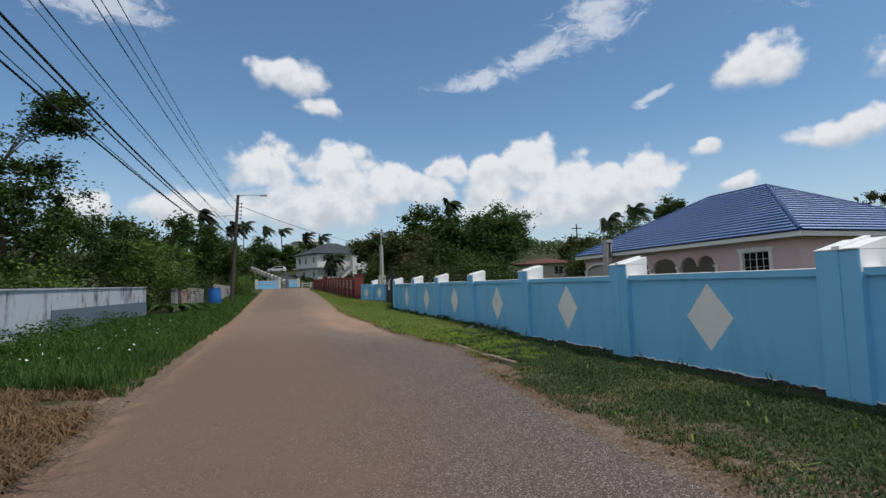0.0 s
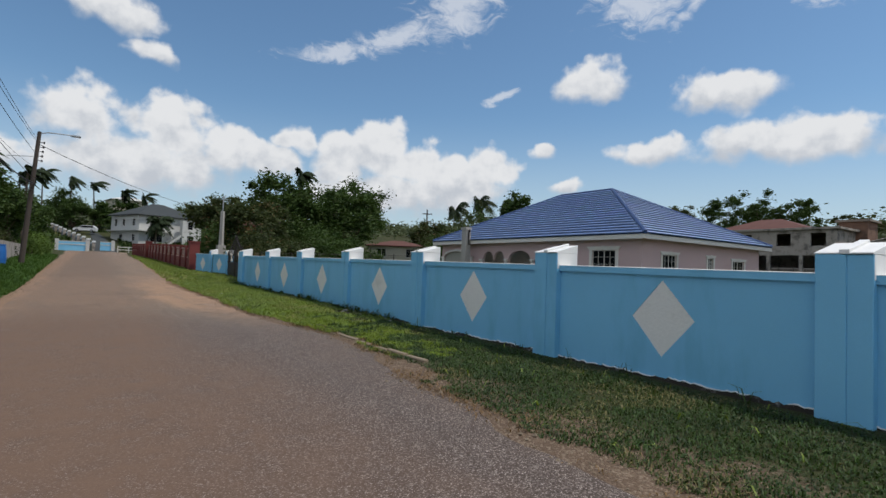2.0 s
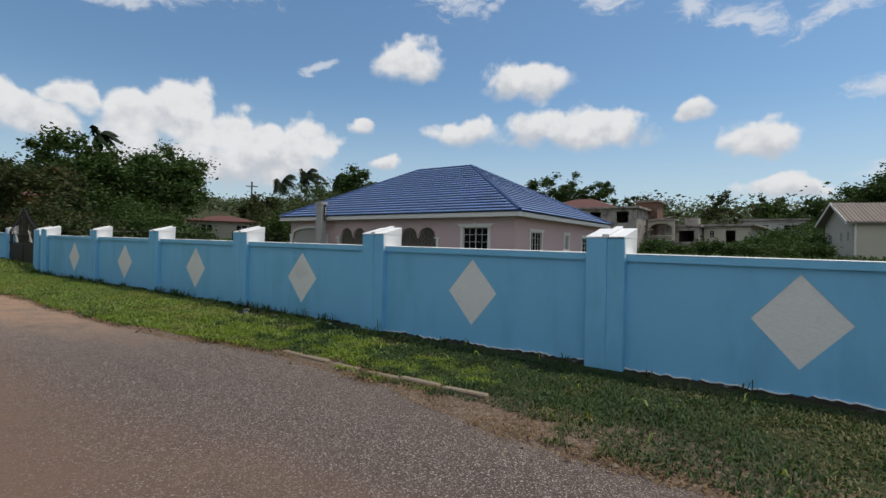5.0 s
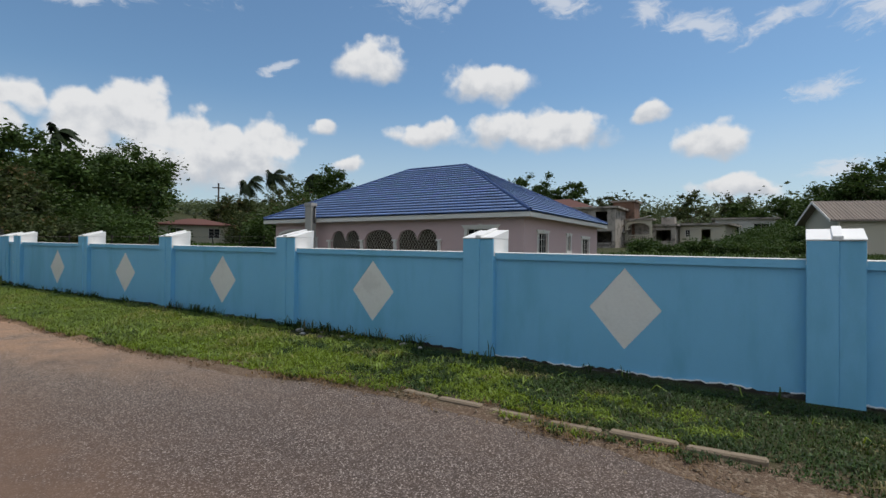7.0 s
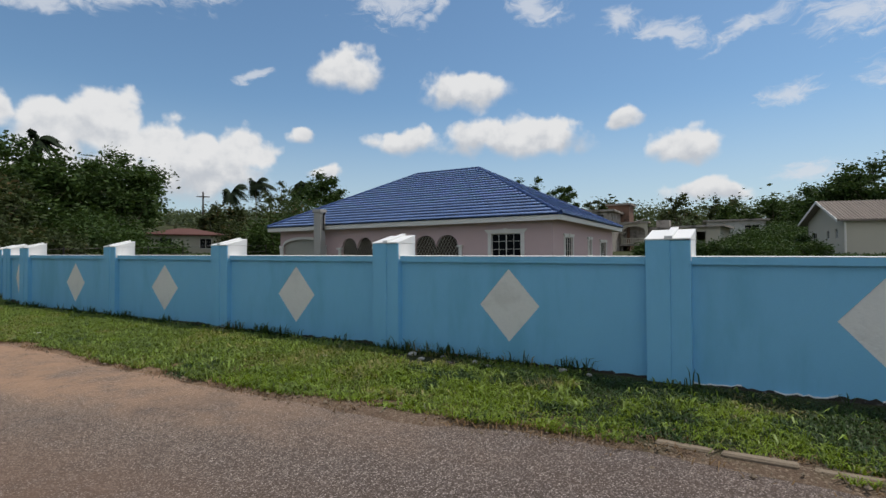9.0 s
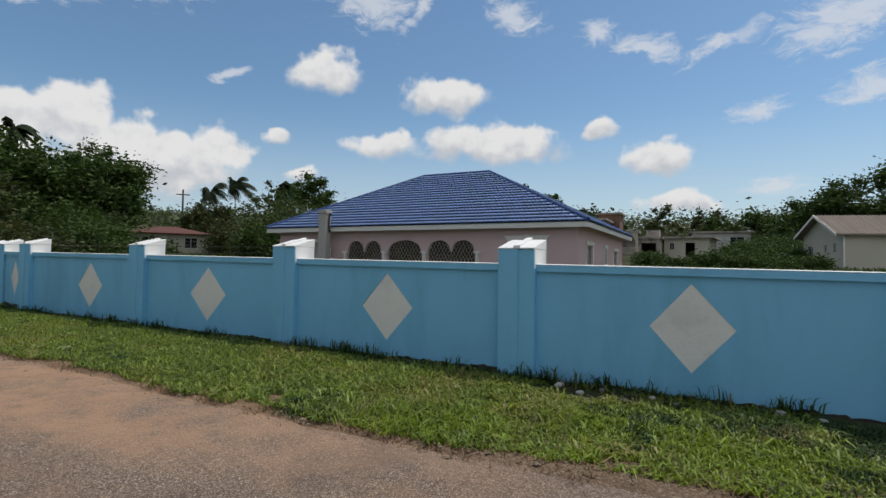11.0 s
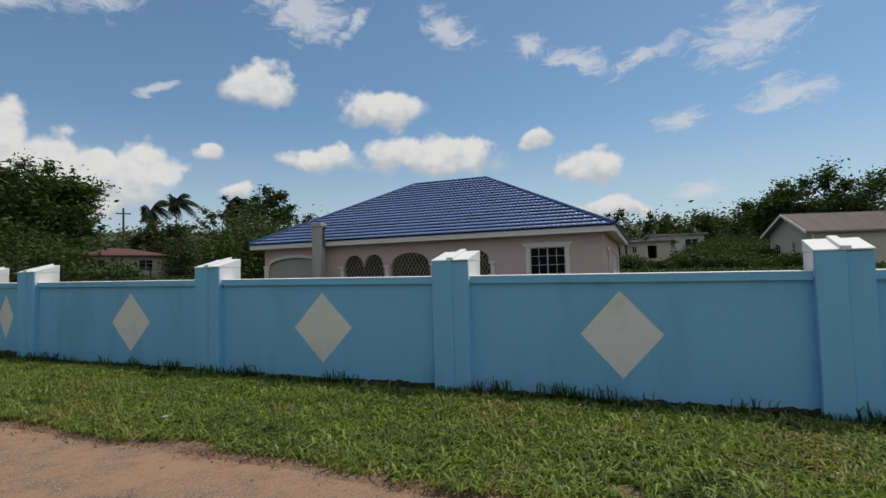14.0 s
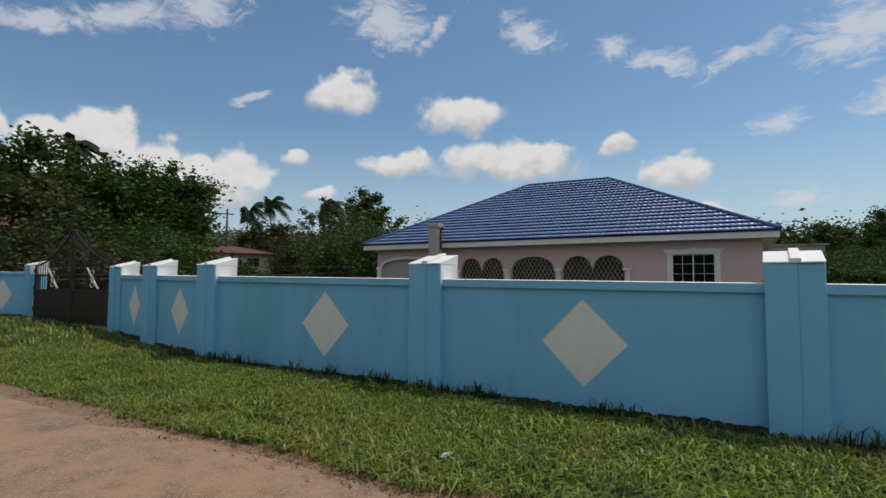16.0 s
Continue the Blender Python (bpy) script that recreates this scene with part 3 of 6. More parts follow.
def build_blue_wall():
    wall = thing("roadside_wall", (6.62, 0, 0), 0, "sky-blue rendered wall with off-white lozenges and white-capped posts", "wall", kind="structure")
    posts = [4.59 + PITCH * k for k in range(-3, 6)] + [29.9]
    for a, b in zip(posts, posts[1:]):
        y0, y1 = a + POST_W / 2 - .02, b - POST_W / 2 + .02
        holder = thing("wall_bay", (0, y0, 0))
        holder.parent = wall
        diamond_panel(holder, y1 - y0, min(wall_base(y0), wall_base(y1)) + 0.02, wall_top(y0), wall_top(y1), lerp_table((y0 + y1) / 2, LOZENGE_HALF), 0.503, lerp_table((y0 + y1) / 2, LOZENGE_DROP), lerp_table((y0 + y1) / 2, LOZENGE_SHIFT))
    for y in posts:
        pillar(wall, (-0.12, y, 0), 0, wall_base(y), wall_top(y) + 0.20)

    def run(parent, pts, first, last, dw, lift=0.0):
        for i, (a, b) in enumerate(zip(pts, pts[1:])):
            a3, b3 = Vector((a[0], a[1], 0)), Vector((b[0], b[1], 0))
            turn = math.degrees(math.atan2(-(b3 - a3).x, (b3 - a3).y))
            way = (b3 - a3).normalized()
            start, length = a3 + way * (POST_W / 2 - 0.03), (b3 - a3).length - POST_W + 0.06
            holder = thing("wall_bay", (start.x, start.y, 0), turn)
            holder.parent = parent
            lo = min(ground_z(a[0], a[1]), ground_z(b[0], b[1])) - 0.05
            diamond_panel(holder, length, lo, wall_top(a[1]) + lift, wall_top(b[1]) + lift, dw, 0.47, 0.68)
        for i, p in enumerate(pts):
            if (i == 0 and not first) or (i == len(pts) - 1 and not last):
                continue
            pillar(parent, (p[0] - 0.12, p[1], 0), 0 if i else -8, ground_z(p[0], p[1]) - 0.05, wall_top(p[1]) + 0.20 + lift)
    flare = thing("gate_wall", (0, 0, 0), 0, "curved sky-blue wall with lozenges leading to a gate", "wall", kind="structure")
    run(flare, [(6.62, posts[-1]), (7.12, 32.5), (7.8, 35.15)], False, True, 0.42)
    far = thing("far_gate_wall", (0, 0, 0), 0, "sky-blue wall with lozenges beyond the gate", "wall", kind="structure")
    run(far, [(7.95, 40.3), (7.35, 42.5), (6.65, 45.0)], True, False, 0.40, 0.05)


build_blue_wall()

# ---------- pink bungalow with the blue roof ----------
HOUSE_AT, HOUSE_TURN = (25.65, 20.88), 2.22
HOUSE_L, HOUSE_D, EAVE, RIDGE_Z, INSET = 20.6, 15.1, 3.93, 8.07, 0.6


def wall_with_openings(length, z0, z1, thick, openings, step=0.11):
    """A wall along local y from 0 to length, face at x 0, with openings (y0, y1, sill, head(y)) cut through."""
    bm = bmesh.new()
    cuts = {0.0, length}
    for y0, y1, _, _ in openings:
        n = max(2, int((y1 - y0) / step))
        cuts |= {round(y0 + (y1 - y0) * i / n, 4) for i in range(n + 1)}
    cuts = sorted(cuts)
    for a, b in zip(cuts, cuts[1:]):
        mid = (a + b) / 2
        la = lb = z0
        for hole in sorted((o for o in openings if o[0] < mid < o[1]), key=lambda o: o[2]):
            if hole[2] > la + 0.01:
                prism(bm, [(a, la), (b, lb), (b, hole[2]), (a, hole[2])], 0, thick, "x")
            la, lb = hole[3](a), hole[3](b)
        prism(bm, [(a, la), (b, lb), (b, z1), (a, z1)], 0, thick, "x")
    bmesh.ops.remove_doubles(bm, verts=bm.verts, dist=0.0005)
    return bm


def arch_head(y0, y1, spring, rise_):
    c, r = (y0 + y1) / 2, (y1 - y0) / 2
    return lambda y: spring + rise_ * math.sqrt(max(0.0, 1 - ((y - c) / r) ** 2))


def twin_head(y0, y1, spring, rise_):
    m = (y0 + y1) / 2
    a, b = arch_head(y0, m, spring, rise_), arch_head(m, y1, spring, rise_)
    return lambda y: a(y) if y < m else b(y)


def grille(parent, y0, y1, z0, head, x):
    """Two families of bent bars crossing in lozenges."""
    bm = bmesh.new()
    pitch, tall = 0.21, 0.36
    n = int((y1 - y0) / pitch) + 2
    for lean in (-1, 1):
        for k in range(-9, n + 9):
            prev = None
            for i in range(34):
                z = z0 + i * 0.06
                y = y0 + k * pitch + lean * (pitch * 2) * ((z - z0) / (2 * tall)) + 0.02 * math.sin((z - z0) / tall * math.tau)
                inside = y0 < y < y1 and z < head(min(max(y, y0), y1)) - 0.01
                p = (x, y, z)
                if inside and prev:
                    rod(bm, prev, p, 0.010, sides=4)
                prev = p if inside else None
    part("grille", bm, M_GRILLE, parent, "cream iron lozenge grille")


def window(parent, m, w, h, mat_frame, cols=2, rows=3, surround=0.16, depth=0.1, keystone=True):
    """A window in local y (width) and z, face at x 0, with a moulded surround, sash bars and a dark pane."""
    holder = thing("window")
    holder.parent = parent
    holder.matrix_basis = m
    box_part("pane", (depth * 0.7, 0, 0), (depth * 0.7 + 0.01, w, h), M_GLASS, holder)
    bm = bmesh.new()
    bar = 0.014
    for i in range(cols + 1):
        t = bar * (1.6 if i in (0, cols) or (cols % 2 == 0 and i == cols // 2) else 0.6)
        y = min(max(w * i / cols, t), w - t)
        box(bm, (depth * 0.45, y - t, 0), (depth * 0.7 - .002, y + t, h))
    for i in range(rows + 1):
        t = bar * (1.6 if i in (0, rows) else 0.6)
        z = min(max(h * i / rows, t), h - t)
        box(bm, (depth * 0.48, 0, z - t), (depth * 0.7 - .004, w, z + t))
    part("sash", bm, mat_frame, holder)
    if surround:
        bm = bmesh.new()
        s = surround
        box(bm, (-0.05, -s, -s), (0.03, 0, h))
        box(bm, (-0.05, w, -s), (0.03, w + s, h))
        prism(bm, [(-s, h), (w + s, h), (w + s * 1.9, h + s * 1.1), (-s * 1.9, h + s * 1.1)], -0.08, 0.03, "x")
        box(bm, (-0.07, -s * 1.3, -s * 1.2), (0.03, w + s * 1.3, -0.001))
        if keystone:
            prism(bm, [(w / 2 - .07, h), (w / 2 + .07, h), (w / 2 + .1, h + s * 1.35), (w / 2 - .1, h + s * 1.35)], -0.10, -0.081, "x")
        part("surround", bm, mat_frame, holder, "moulded painted window surround")
    return holder


TILE_W, TILE_C = 0.46, 0.44


def tile_geometry(w=TILE_W, c=TILE_C):
    """One pressed tile lying in local x (across) and y (up the slope): a double wave with a turned-down lip."""
    verts, faces, n = [], [], 8
    for row in range(3):
        for i in range(n + 1):
            x = w * i / n
            wave = 0.026 * (0.5 - 0.5 * math.cos(math.tau * 2 * i / n))
            y, z = ((0.11, -0.014 + wave * 0.4), (0.0, 0.062 + wave), (c + 0.02, -0.008 + wave))[row]
            verts.append((x - w / 2, y, z))
    for row in range(2):
        for i in range(n):
            a = row * (n + 1) + i
            faces.append((a, a + 1, a + n + 2, a + n + 1))
    return verts, faces


def tiled_slope(parent, m, width, length, left_cut, right_cut, single, mat, cap=300):
    """Tiles over a slope in local x (0..width at the eave) and y (0..length up it); the cuts give how far the sides move in at the top.
    Tiles for which single(x, y) holds are objects of their own, the rest one mesh."""
    tv, tf = tile_geometry()
    me = bpy.data.meshes.new("tile")
    me.from_pydata(tv, [], tf)
    me.materials.append(mat)
    me.polygons.foreach_set("use_smooth", [k >= 8 for k in range(len(me.polygons))])
    rest_v, rest_f, made = [], [], 0
    tv = np.array(tv)
    for r in range(int(length / TILE_C) + 1):
        y = r * TILE_C
        if y + TILE_C * 0.5 > length:
            continue
        f = min(1.0, (y + TILE_C * 0.6) / length)
        lo, hi = left_cut * f, width - right_cut * f
        count = int((hi - lo) / TILE_W) + 2
        for i in range(-1, count + 1):
            x = (math.floor(lo / TILE_W) + i + 0.5) * TILE_W
            if x - TILE_W / 2 < lo - 0.02 or x + TILE_W / 2 > hi + 0.02:
                # cut tiles along the hips
                a, b = max(x - TILE_W / 2, lo), min(x + TILE_W / 2, hi)
                if b - a < 0.06:
                    continue
                v = tv * ((b - a) / TILE_W, 1, 1) + ((a + b) / 2, y, 0)
                base = len(rest_v)
                rest_v.extend(v.tolist())
                rest_f.extend([[base + k for k in q] for q in tf])
                continue
            if made < cap and single(x, y):
                ob = new("tile", me)
                ob.parent = parent
                ob.matrix_basis = m @ pose(x, y, 0)
                made += 1
            else:
                base = len(rest_v)
                rest_v.extend((tv + (x, y, 0)).tolist())
                rest_f.extend([[base + k for k in q] for q in tf])
    rest = mesh_object("tile_rest", rest_v, rest_f, mat)
    rest.data.polygons.foreach_set("use_smooth", [k % 16 >= 8 for k in range(len(rest_f))])
    rest.parent = parent
    rest.matrix_basis = m
    tagged(rest, kind="stuff")


def build_house():
    z0 = 0.55
    h = thing("bungalow", (*HOUSE_AT, 0), HOUSE_TURN, "mauve-pink bungalow with a blue tiled hipped roof and arched grilles", "house")
    L, D, I = HOUSE_L, HOUSE_D, INSET
    # local frame: y along the front from the near corner, x to the back
    wl = L - 2 * I
    sp, top = 2.45, 0.62
    front = [(1.75, 3.46, 1.35, lambda y: 3.09)]
    front += [(5.5, 8.4, z0, twin_head(5.5, 8.4, sp, 0.66)), (8.78, 11.05, z0, arch_head(8.78, 11.05, sp, 0.68)),
              (11.48, 13.95, z0, twin_head(11.48, 13.95, sp, 0.66)), (15.5, 19.1, z0, arch_head(15.5, 19.1, sp + 0.2, 0.48))]
    bm = wall_with_openings(wl, z0, EAVE - 0.02, 0.2, front)
    bmesh.ops.transform(bm, matrix=pose(I, I, 0), verts=bm.verts)
    part("front_wall", bm, M_PINK, h)
    side = [(1.8, 3.25, 1.4, lambda y: 2.92), (6.8, 7.45, 1.9, lambda y: 2.90), (9.95, 11.5, 1.3, lambda y: 2.82)]
    bm = wall_with_openings(D - 2 * I - 0.2, z0, EAVE - 0.02, 0.2, side)
    bmesh.ops.transform(bm, matrix=pose(I + 0.2, I, 0, 0, 0, -90) @ Matrix.Scale(-1, 4, (1, 0, 0)), verts=bm.verts)
    part("side_wall", bm, M_PINK, h)
    bm = bmesh.new()
    box(bm, (I + 0.2, L - I - 0.2, z0), (D - I, L - I, EAVE - 0.02))
    box(bm, (D - I - 0.2, I + .2, z0), (D - I, L - I - 0.2, EAVE - 0.02))
    part("back_wall", bm, M_PINK, h)
    # room behind the grilles, in plaster coloured dark for its shade
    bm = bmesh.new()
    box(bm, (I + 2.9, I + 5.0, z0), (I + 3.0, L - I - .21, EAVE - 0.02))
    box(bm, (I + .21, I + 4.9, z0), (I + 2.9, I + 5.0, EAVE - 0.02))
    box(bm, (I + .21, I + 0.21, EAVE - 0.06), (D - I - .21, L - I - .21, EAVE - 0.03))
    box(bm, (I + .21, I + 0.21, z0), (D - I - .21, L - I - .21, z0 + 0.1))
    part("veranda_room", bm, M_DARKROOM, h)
    for y0, y1, zlo, head in front[1:4]:
        grille(h, y0 + I, y1 + I, 1.3, (lambda hd: lambda y: hd(y - I))(head), I + 0.08)
    # white columns between the arches
    for y in (5.36, 8.59, 11.27, 14.09):
        bm = bmesh.new()
        rod(bm, (I - 0.02, I + y, z0), (I - 0.02, I + y, sp - 0.06), 0.12, 0.105, 14)
        box(bm, (I - 0.17, I + y - 0.17, sp - 0.06), (I + 0.12, I + y + 0.17, sp + 0.06))
        part("column", bm, M_TRIM, h, "cream round column with a square capital")
    # garage door with an arched surround
    bm = bmesh.new()
    box(bm, (I + 0.165, I + 15.5, z0), (I + 0.19, I + 19.1, z0 + 2.64))
    door = part("garage_door", bm, M_SHUTTER, h, "olive-grey slatted garage door")
    for k in range(12):
        box_part("slat", (I + 0.12, I + 15.5, z0 + k * 0.22), (I + 0.16, I + 19.1, z0 + k * 0.22 + 0.212), M_SHUTTER, door)
    bm = bmesh.new()
    pts = [(15.5 + 3.6 * i / 24, arch_head(15.5, 19.1, sp + 0.2, 0.48)(15.5 + 3.6 * i / 24)) for i in range(25)]
    for (a, za), (b, zb) in zip(pts, pts[1:]):
        prism(bm, [(I + a, za), (I + b, zb), (I + b, zb + 0.17), (I + a, za + 0.17)], I - 0.06, I - 0.001, "x")
    for y in (15.36, 19.24):
        box(bm, (I - 0.07, I + y - 0.15, z0), (I - 0.001, I + y + 0.15, sp + 0.12))
        box(bm, (I - 0.10, I + y - 0.19, sp + 0.12), (I - 0.001, I + y + 0.19, sp + 0.26))
    part("garage_surround", bm, M_TRIM, h, "cream arched moulding round the garage door")
    window(h, pose(I, I + 1.75, 1.38), 1.71, 1.71, M_TRIM, 4, 4, 0.2)
    for y0, w, z, hh in ((1.8, 1.45, 1.42, 1.49), (6.8, 0.65, 1.92, 0.97), (9.95, 1.55, 1.32, 1.49)):
        window(h, pose(I + 0.2 + y0, I, 0, 0, 0, 0) @ Matrix(((0, 1, 0, 0), (1, 0, 0, 0), (0, 0, 1, z), (0, 0, 0, 1))), w, hh, M_TRIM, 4, 4, 0.16)
    # fascia and soffit
    bm = bmesh.new()
    box(bm, (0, 0, EAVE - 0.26), (0.05, L, EAVE))
    box(bm, (0.05, 0, EAVE - 0.26), (D, 0.05, EAVE))
    box(bm, (0.05, L - .05, EAVE - 0.26), (D, L, EAVE))
    box(bm, (D - .05, 0.05, EAVE - 0.26), (D, L - .05, EAVE))
    box(bm, (0.05, 0.05, EAVE - 0.10), (D - 0.05, L - 0.05, EAVE - 0.07))
    part("fascia", bm, M_TRIM, h, "cream fascia board and soffit under the eaves")
    # roof shell
    half, up = 7.85, RIDGE_Z - EAVE
    r0, r1 = (half, 8.25, RIDGE_Z), (half, L - 7.3, RIDGE_Z)
    bm = bmesh.new()
    c = [bm.verts.new(v) for v in ((-.06, -.06, EAVE + .01), (D + .06, -.06, EAVE + .01), (D + .06, L + .06, EAVE + .01), (-.06, L + .06, EAVE + .01), r0, r1)]
    for f in ((0, 4, 5, 3), (0, 1, 4), (1, 2, 5, 4), (3, 5, 2), (0, 3, 2, 1)):
        bm.faces.new([c[i] for i in f])
    part("roof", bm, M_RIDGE, h)
    slope = math.hypot(half, up)
    pitch = math.degrees(math.atan2(up, half))
    # front slope: local x runs from the far end to the near end, y up the slope
    m = pose(-.08, L + .06, EAVE + 0.02, 0, 0, -90) @ pose(0, 0, 0, pitch)
    tiled_slope(h, m, L + .12, slope, 7.3, 8.25, lambda x, y: y < 2.35 and x > 0.5, M_TILE)
    slope2 = math.hypot(8.25, up)
    m = pose(-.06, -.08, EAVE + 0.02) @ pose(0, 0, 0, math.degrees(math.atan2(up, 8.25)))
    tiled_slope(h, m, D + .12, slope2, half, D - half, lambda x, y: False, M_TILE)
    bm = bmesh.new()
    for a, b in ((r0, r1), ((0, 0, EAVE + .05), r0), ((0, L, EAVE + .05), r1), ((D, 0, EAVE + .05), r0), ((D, L, EAVE + .05), r1)):
        a, b = Vector(a) + Vector((0, 0, .05)), Vector(b) + Vector((0, 0, .05))
        n = max(1, int((b - a).length / 0.42))
        for i in range(n):
            rod(bm, a + (b - a) * (i / n), a + (b - a) * ((i + 1.06) / n), 0.115, 0.10, 8)
    part("ridge_tiles", bm, M_RIDGE, h, "dark blue ridge and hip tiles")
    # square pillar rising past the eave
    bm = bmesh.new()
    box(bm, (-0.5, 15.35, z0), (-0.05, 15.9, 4.75))
    box(bm, (-0.56, 15.29, 4.75), (0.0, 15.96, 4.95))
    part("eave_pillar", bm, M_CONPOST, h, "grey concrete pillar in front of the eaves")
    bm = bmesh.new()
    rod(bm, (-0.28, 15.28, 3.6), (-0.28, 15.28, 4.6), 0.05, 0.05, 8)
    rod(bm, (-0.28, 15.28, 4.6), (-0.28, 15.15, 4.72), 0.05, 0.07, 8)
    part("service_pipe", bm, M_IRON, h, "dark service pipe")


build_house()

# ---------- plants: makers ----------
RNG = np.random.default_rng(7)


def quads_object(name, corners, mat):
    """One mesh of many loose quads; corners: n x 4 x 3."""
    n = len(corners)
    me = bpy.data.meshes.new(name)
    me.vertices.add(4 * n)
    me.vertices.foreach_set("co", corners.reshape(-1).astype(np.float32))
    me.loops.add(4 * n)
    me.loops.foreach_set("vertex_index", np.arange(4 * n, dtype=np.int32))
    me.polygons.add(n)
    me.polygons.foreach_set("loop_start", np.arange(0, 4 * n, 4, dtype=np.int32))
    me.update(calc_edges=True)
    me.materials.append(mat)
    return new(name, me)


def leaf_quads(at, size, flat=0.4):
    """Pointed leaf blades at the given places, turned at random."""
    n = len(at)
    a = RNG.normal(size=(n, 3))
    a[:, 2] *= flat
    a /= np.linalg.norm(a, axis=1)[:, None]
    b = np.cross(a, RNG.normal(size=(n, 3)))
    b /= np.linalg.norm(b, axis=1)[:, None] + 1e-9
    s = (size * RNG.uniform(0.6, 1.3, n))[:, None]
    return np.stack([at - a * s, at + b * s * 0.45, at + a * s, at - b * s * 0.45], 1)


def tree(name, x, y, height, radius, label, mat=None, leaves=5000, leaf=0.16, clumps=40, squash=0.8, low=0.35, sparse=0.0, lean=(0, 0), group="", base=None, trunk=0.16):
    mat = mat or M_LEAF
    z0 = ground_z(x, y) - 0.15 if base is None else base
    t = thing(name, (x, y, z0), 0, label, "tree", group)
    bm = bmesh.new()
    mid = Vector((lean[0] * 0.4, lean[1] * 0.4, height * low))
    rod(bm, (0, 0, 0), mid, trunk, trunk * 0.7, 8)
    centre = Vector((lean[0], lean[1], height * (low + 1) / 2))
    half = np.array([radius, radius, height * (1 - low) / 2])
    spots = []
    while len(spots) < clumps:
        p = RNG.uniform(-1, 1, 3)
        d = np.linalg.norm(p)
        if 0.35 < d < 1 and (p[2] > -0.55 or RNG.random() < 0.4):
            spots.append(np.array(centre) + p * half * RNG.uniform(0.82, 1.1))
    for s in spots[: 8 + clumps // 6]:
        s = Vector(s)
        knee = mid.lerp(s, 0.5) + Vector(RNG.normal(size=3)) * radius * 0.08
        rod(bm, mid, knee, trunk * 0.5, trunk * 0.3, 5)
        rod(bm, knee, s, trunk * 0.3, trunk * 0.08, 5)
    part("trunk", bm, M_BARK, t, "brown trunk and branching limbs")
    share = RNG.dirichlet(np.full(clumps, 3.0))
    at = []
    for s, f in zip(spots, share):
        n = max(3, int(leaves * 1.6 * f))
        r = radius * RNG.uniform(0.20, 0.36) * (1 - 0.35 * sparse)
        v = RNG.normal(size=(n, 3))
        v /= np.linalg.norm(v, axis=1)[:, None]
        swell = np.array([1.0 + 0.55 * noise.noise(Vector(q) * 1.7 + Vector(s)) for q in v])
        at.append(s + v * (r * swell * np.minimum(np.abs(RNG.normal(size=n)) * 0.60 + 0.12, 1.2))[:, None] * (1.12, 1.12, squash))
    at = np.concatenate(at)
    at[:, 2] = np.maximum(at[:, 2], 0.12)
    crown = quads_object("crown", leaf_quads(at, leaf * 1.08), mat)
    crown.parent = t
    return t


def palm(name, x, y, height, label, fronds=15, span=3.2, wind=(1.0, -0.2), base=None, group=""):
    z0 = ground_z(x, y) - 0.2 if base is None else base
    t = thing(name, (x, y, z0), 0, label, "palm", group)
    bm = bmesh.new()
    bend = Vector((RNG.uniform(-0.5, 0.5), RNG.uniform(-0.5, 0.5), 0))
    prev = Vector((0, 0, 0))
    for i in range(1, 9):
        f = i / 8
        p = Vector((bend.x * f * f, bend.y * f * f, height * f))
        rod(bm, prev, p, 0.19 - 0.08 * (f - 0.125), 0.19 - 0.08 * f, 8)
        prev = p
    part("trunk", bm, M_BARK, t, "slender grey palm trunk")
    for k in range(fronds):
        a = math.tau * k / fronds + RNG.uniform(-0.2, 0.2)
        out = Vector((math.cos(a) + wind[0] * 0.32, math.sin(a) + wind[1] * 0.32, 0))
        up = RNG.uniform(0.2, 1.75)
        bm = bmesh.new()
        pts = []
        for i in range(9):
            f = i / 8
            p = prev + out * (span * f * 0.62) + Vector((wind[0], wind[1], 0)) * (span * 0.16 * f * f) + Vector((0, 0, span * (up * f * 0.8 - 1.0 * f * f)))
            pts.append(p)
        for i in range(8):
            rod(bm, pts[i], pts[i + 1], 0.03, 0.02, 4)
            d = (pts[i + 1] - pts[i]).normalized()
            side = d.cross(Vector((0, 0, 1))).normalized()
            for s in (-1, 1):
                for h in (0.0, 0.34, 0.67):
                    o = pts[i].lerp(pts[i + 1], h)
                    w = 0.95 * span / 3.2 * math.sin(math.pi * min(0.96, (i + h + 1) / 9.5))
                    tip = o + side * s * w * 0.7 + d * w * 0.5 + Vector((wind[0] * 0.15, 0, -0.6 * w))
                    vs = [bm.verts.new(q) for q in (o, o + d * 0.22, tip + d * 0.08, tip)]
                    bm.faces.new(vs)
        part("frond", bm, M_PALM, t)
    return t


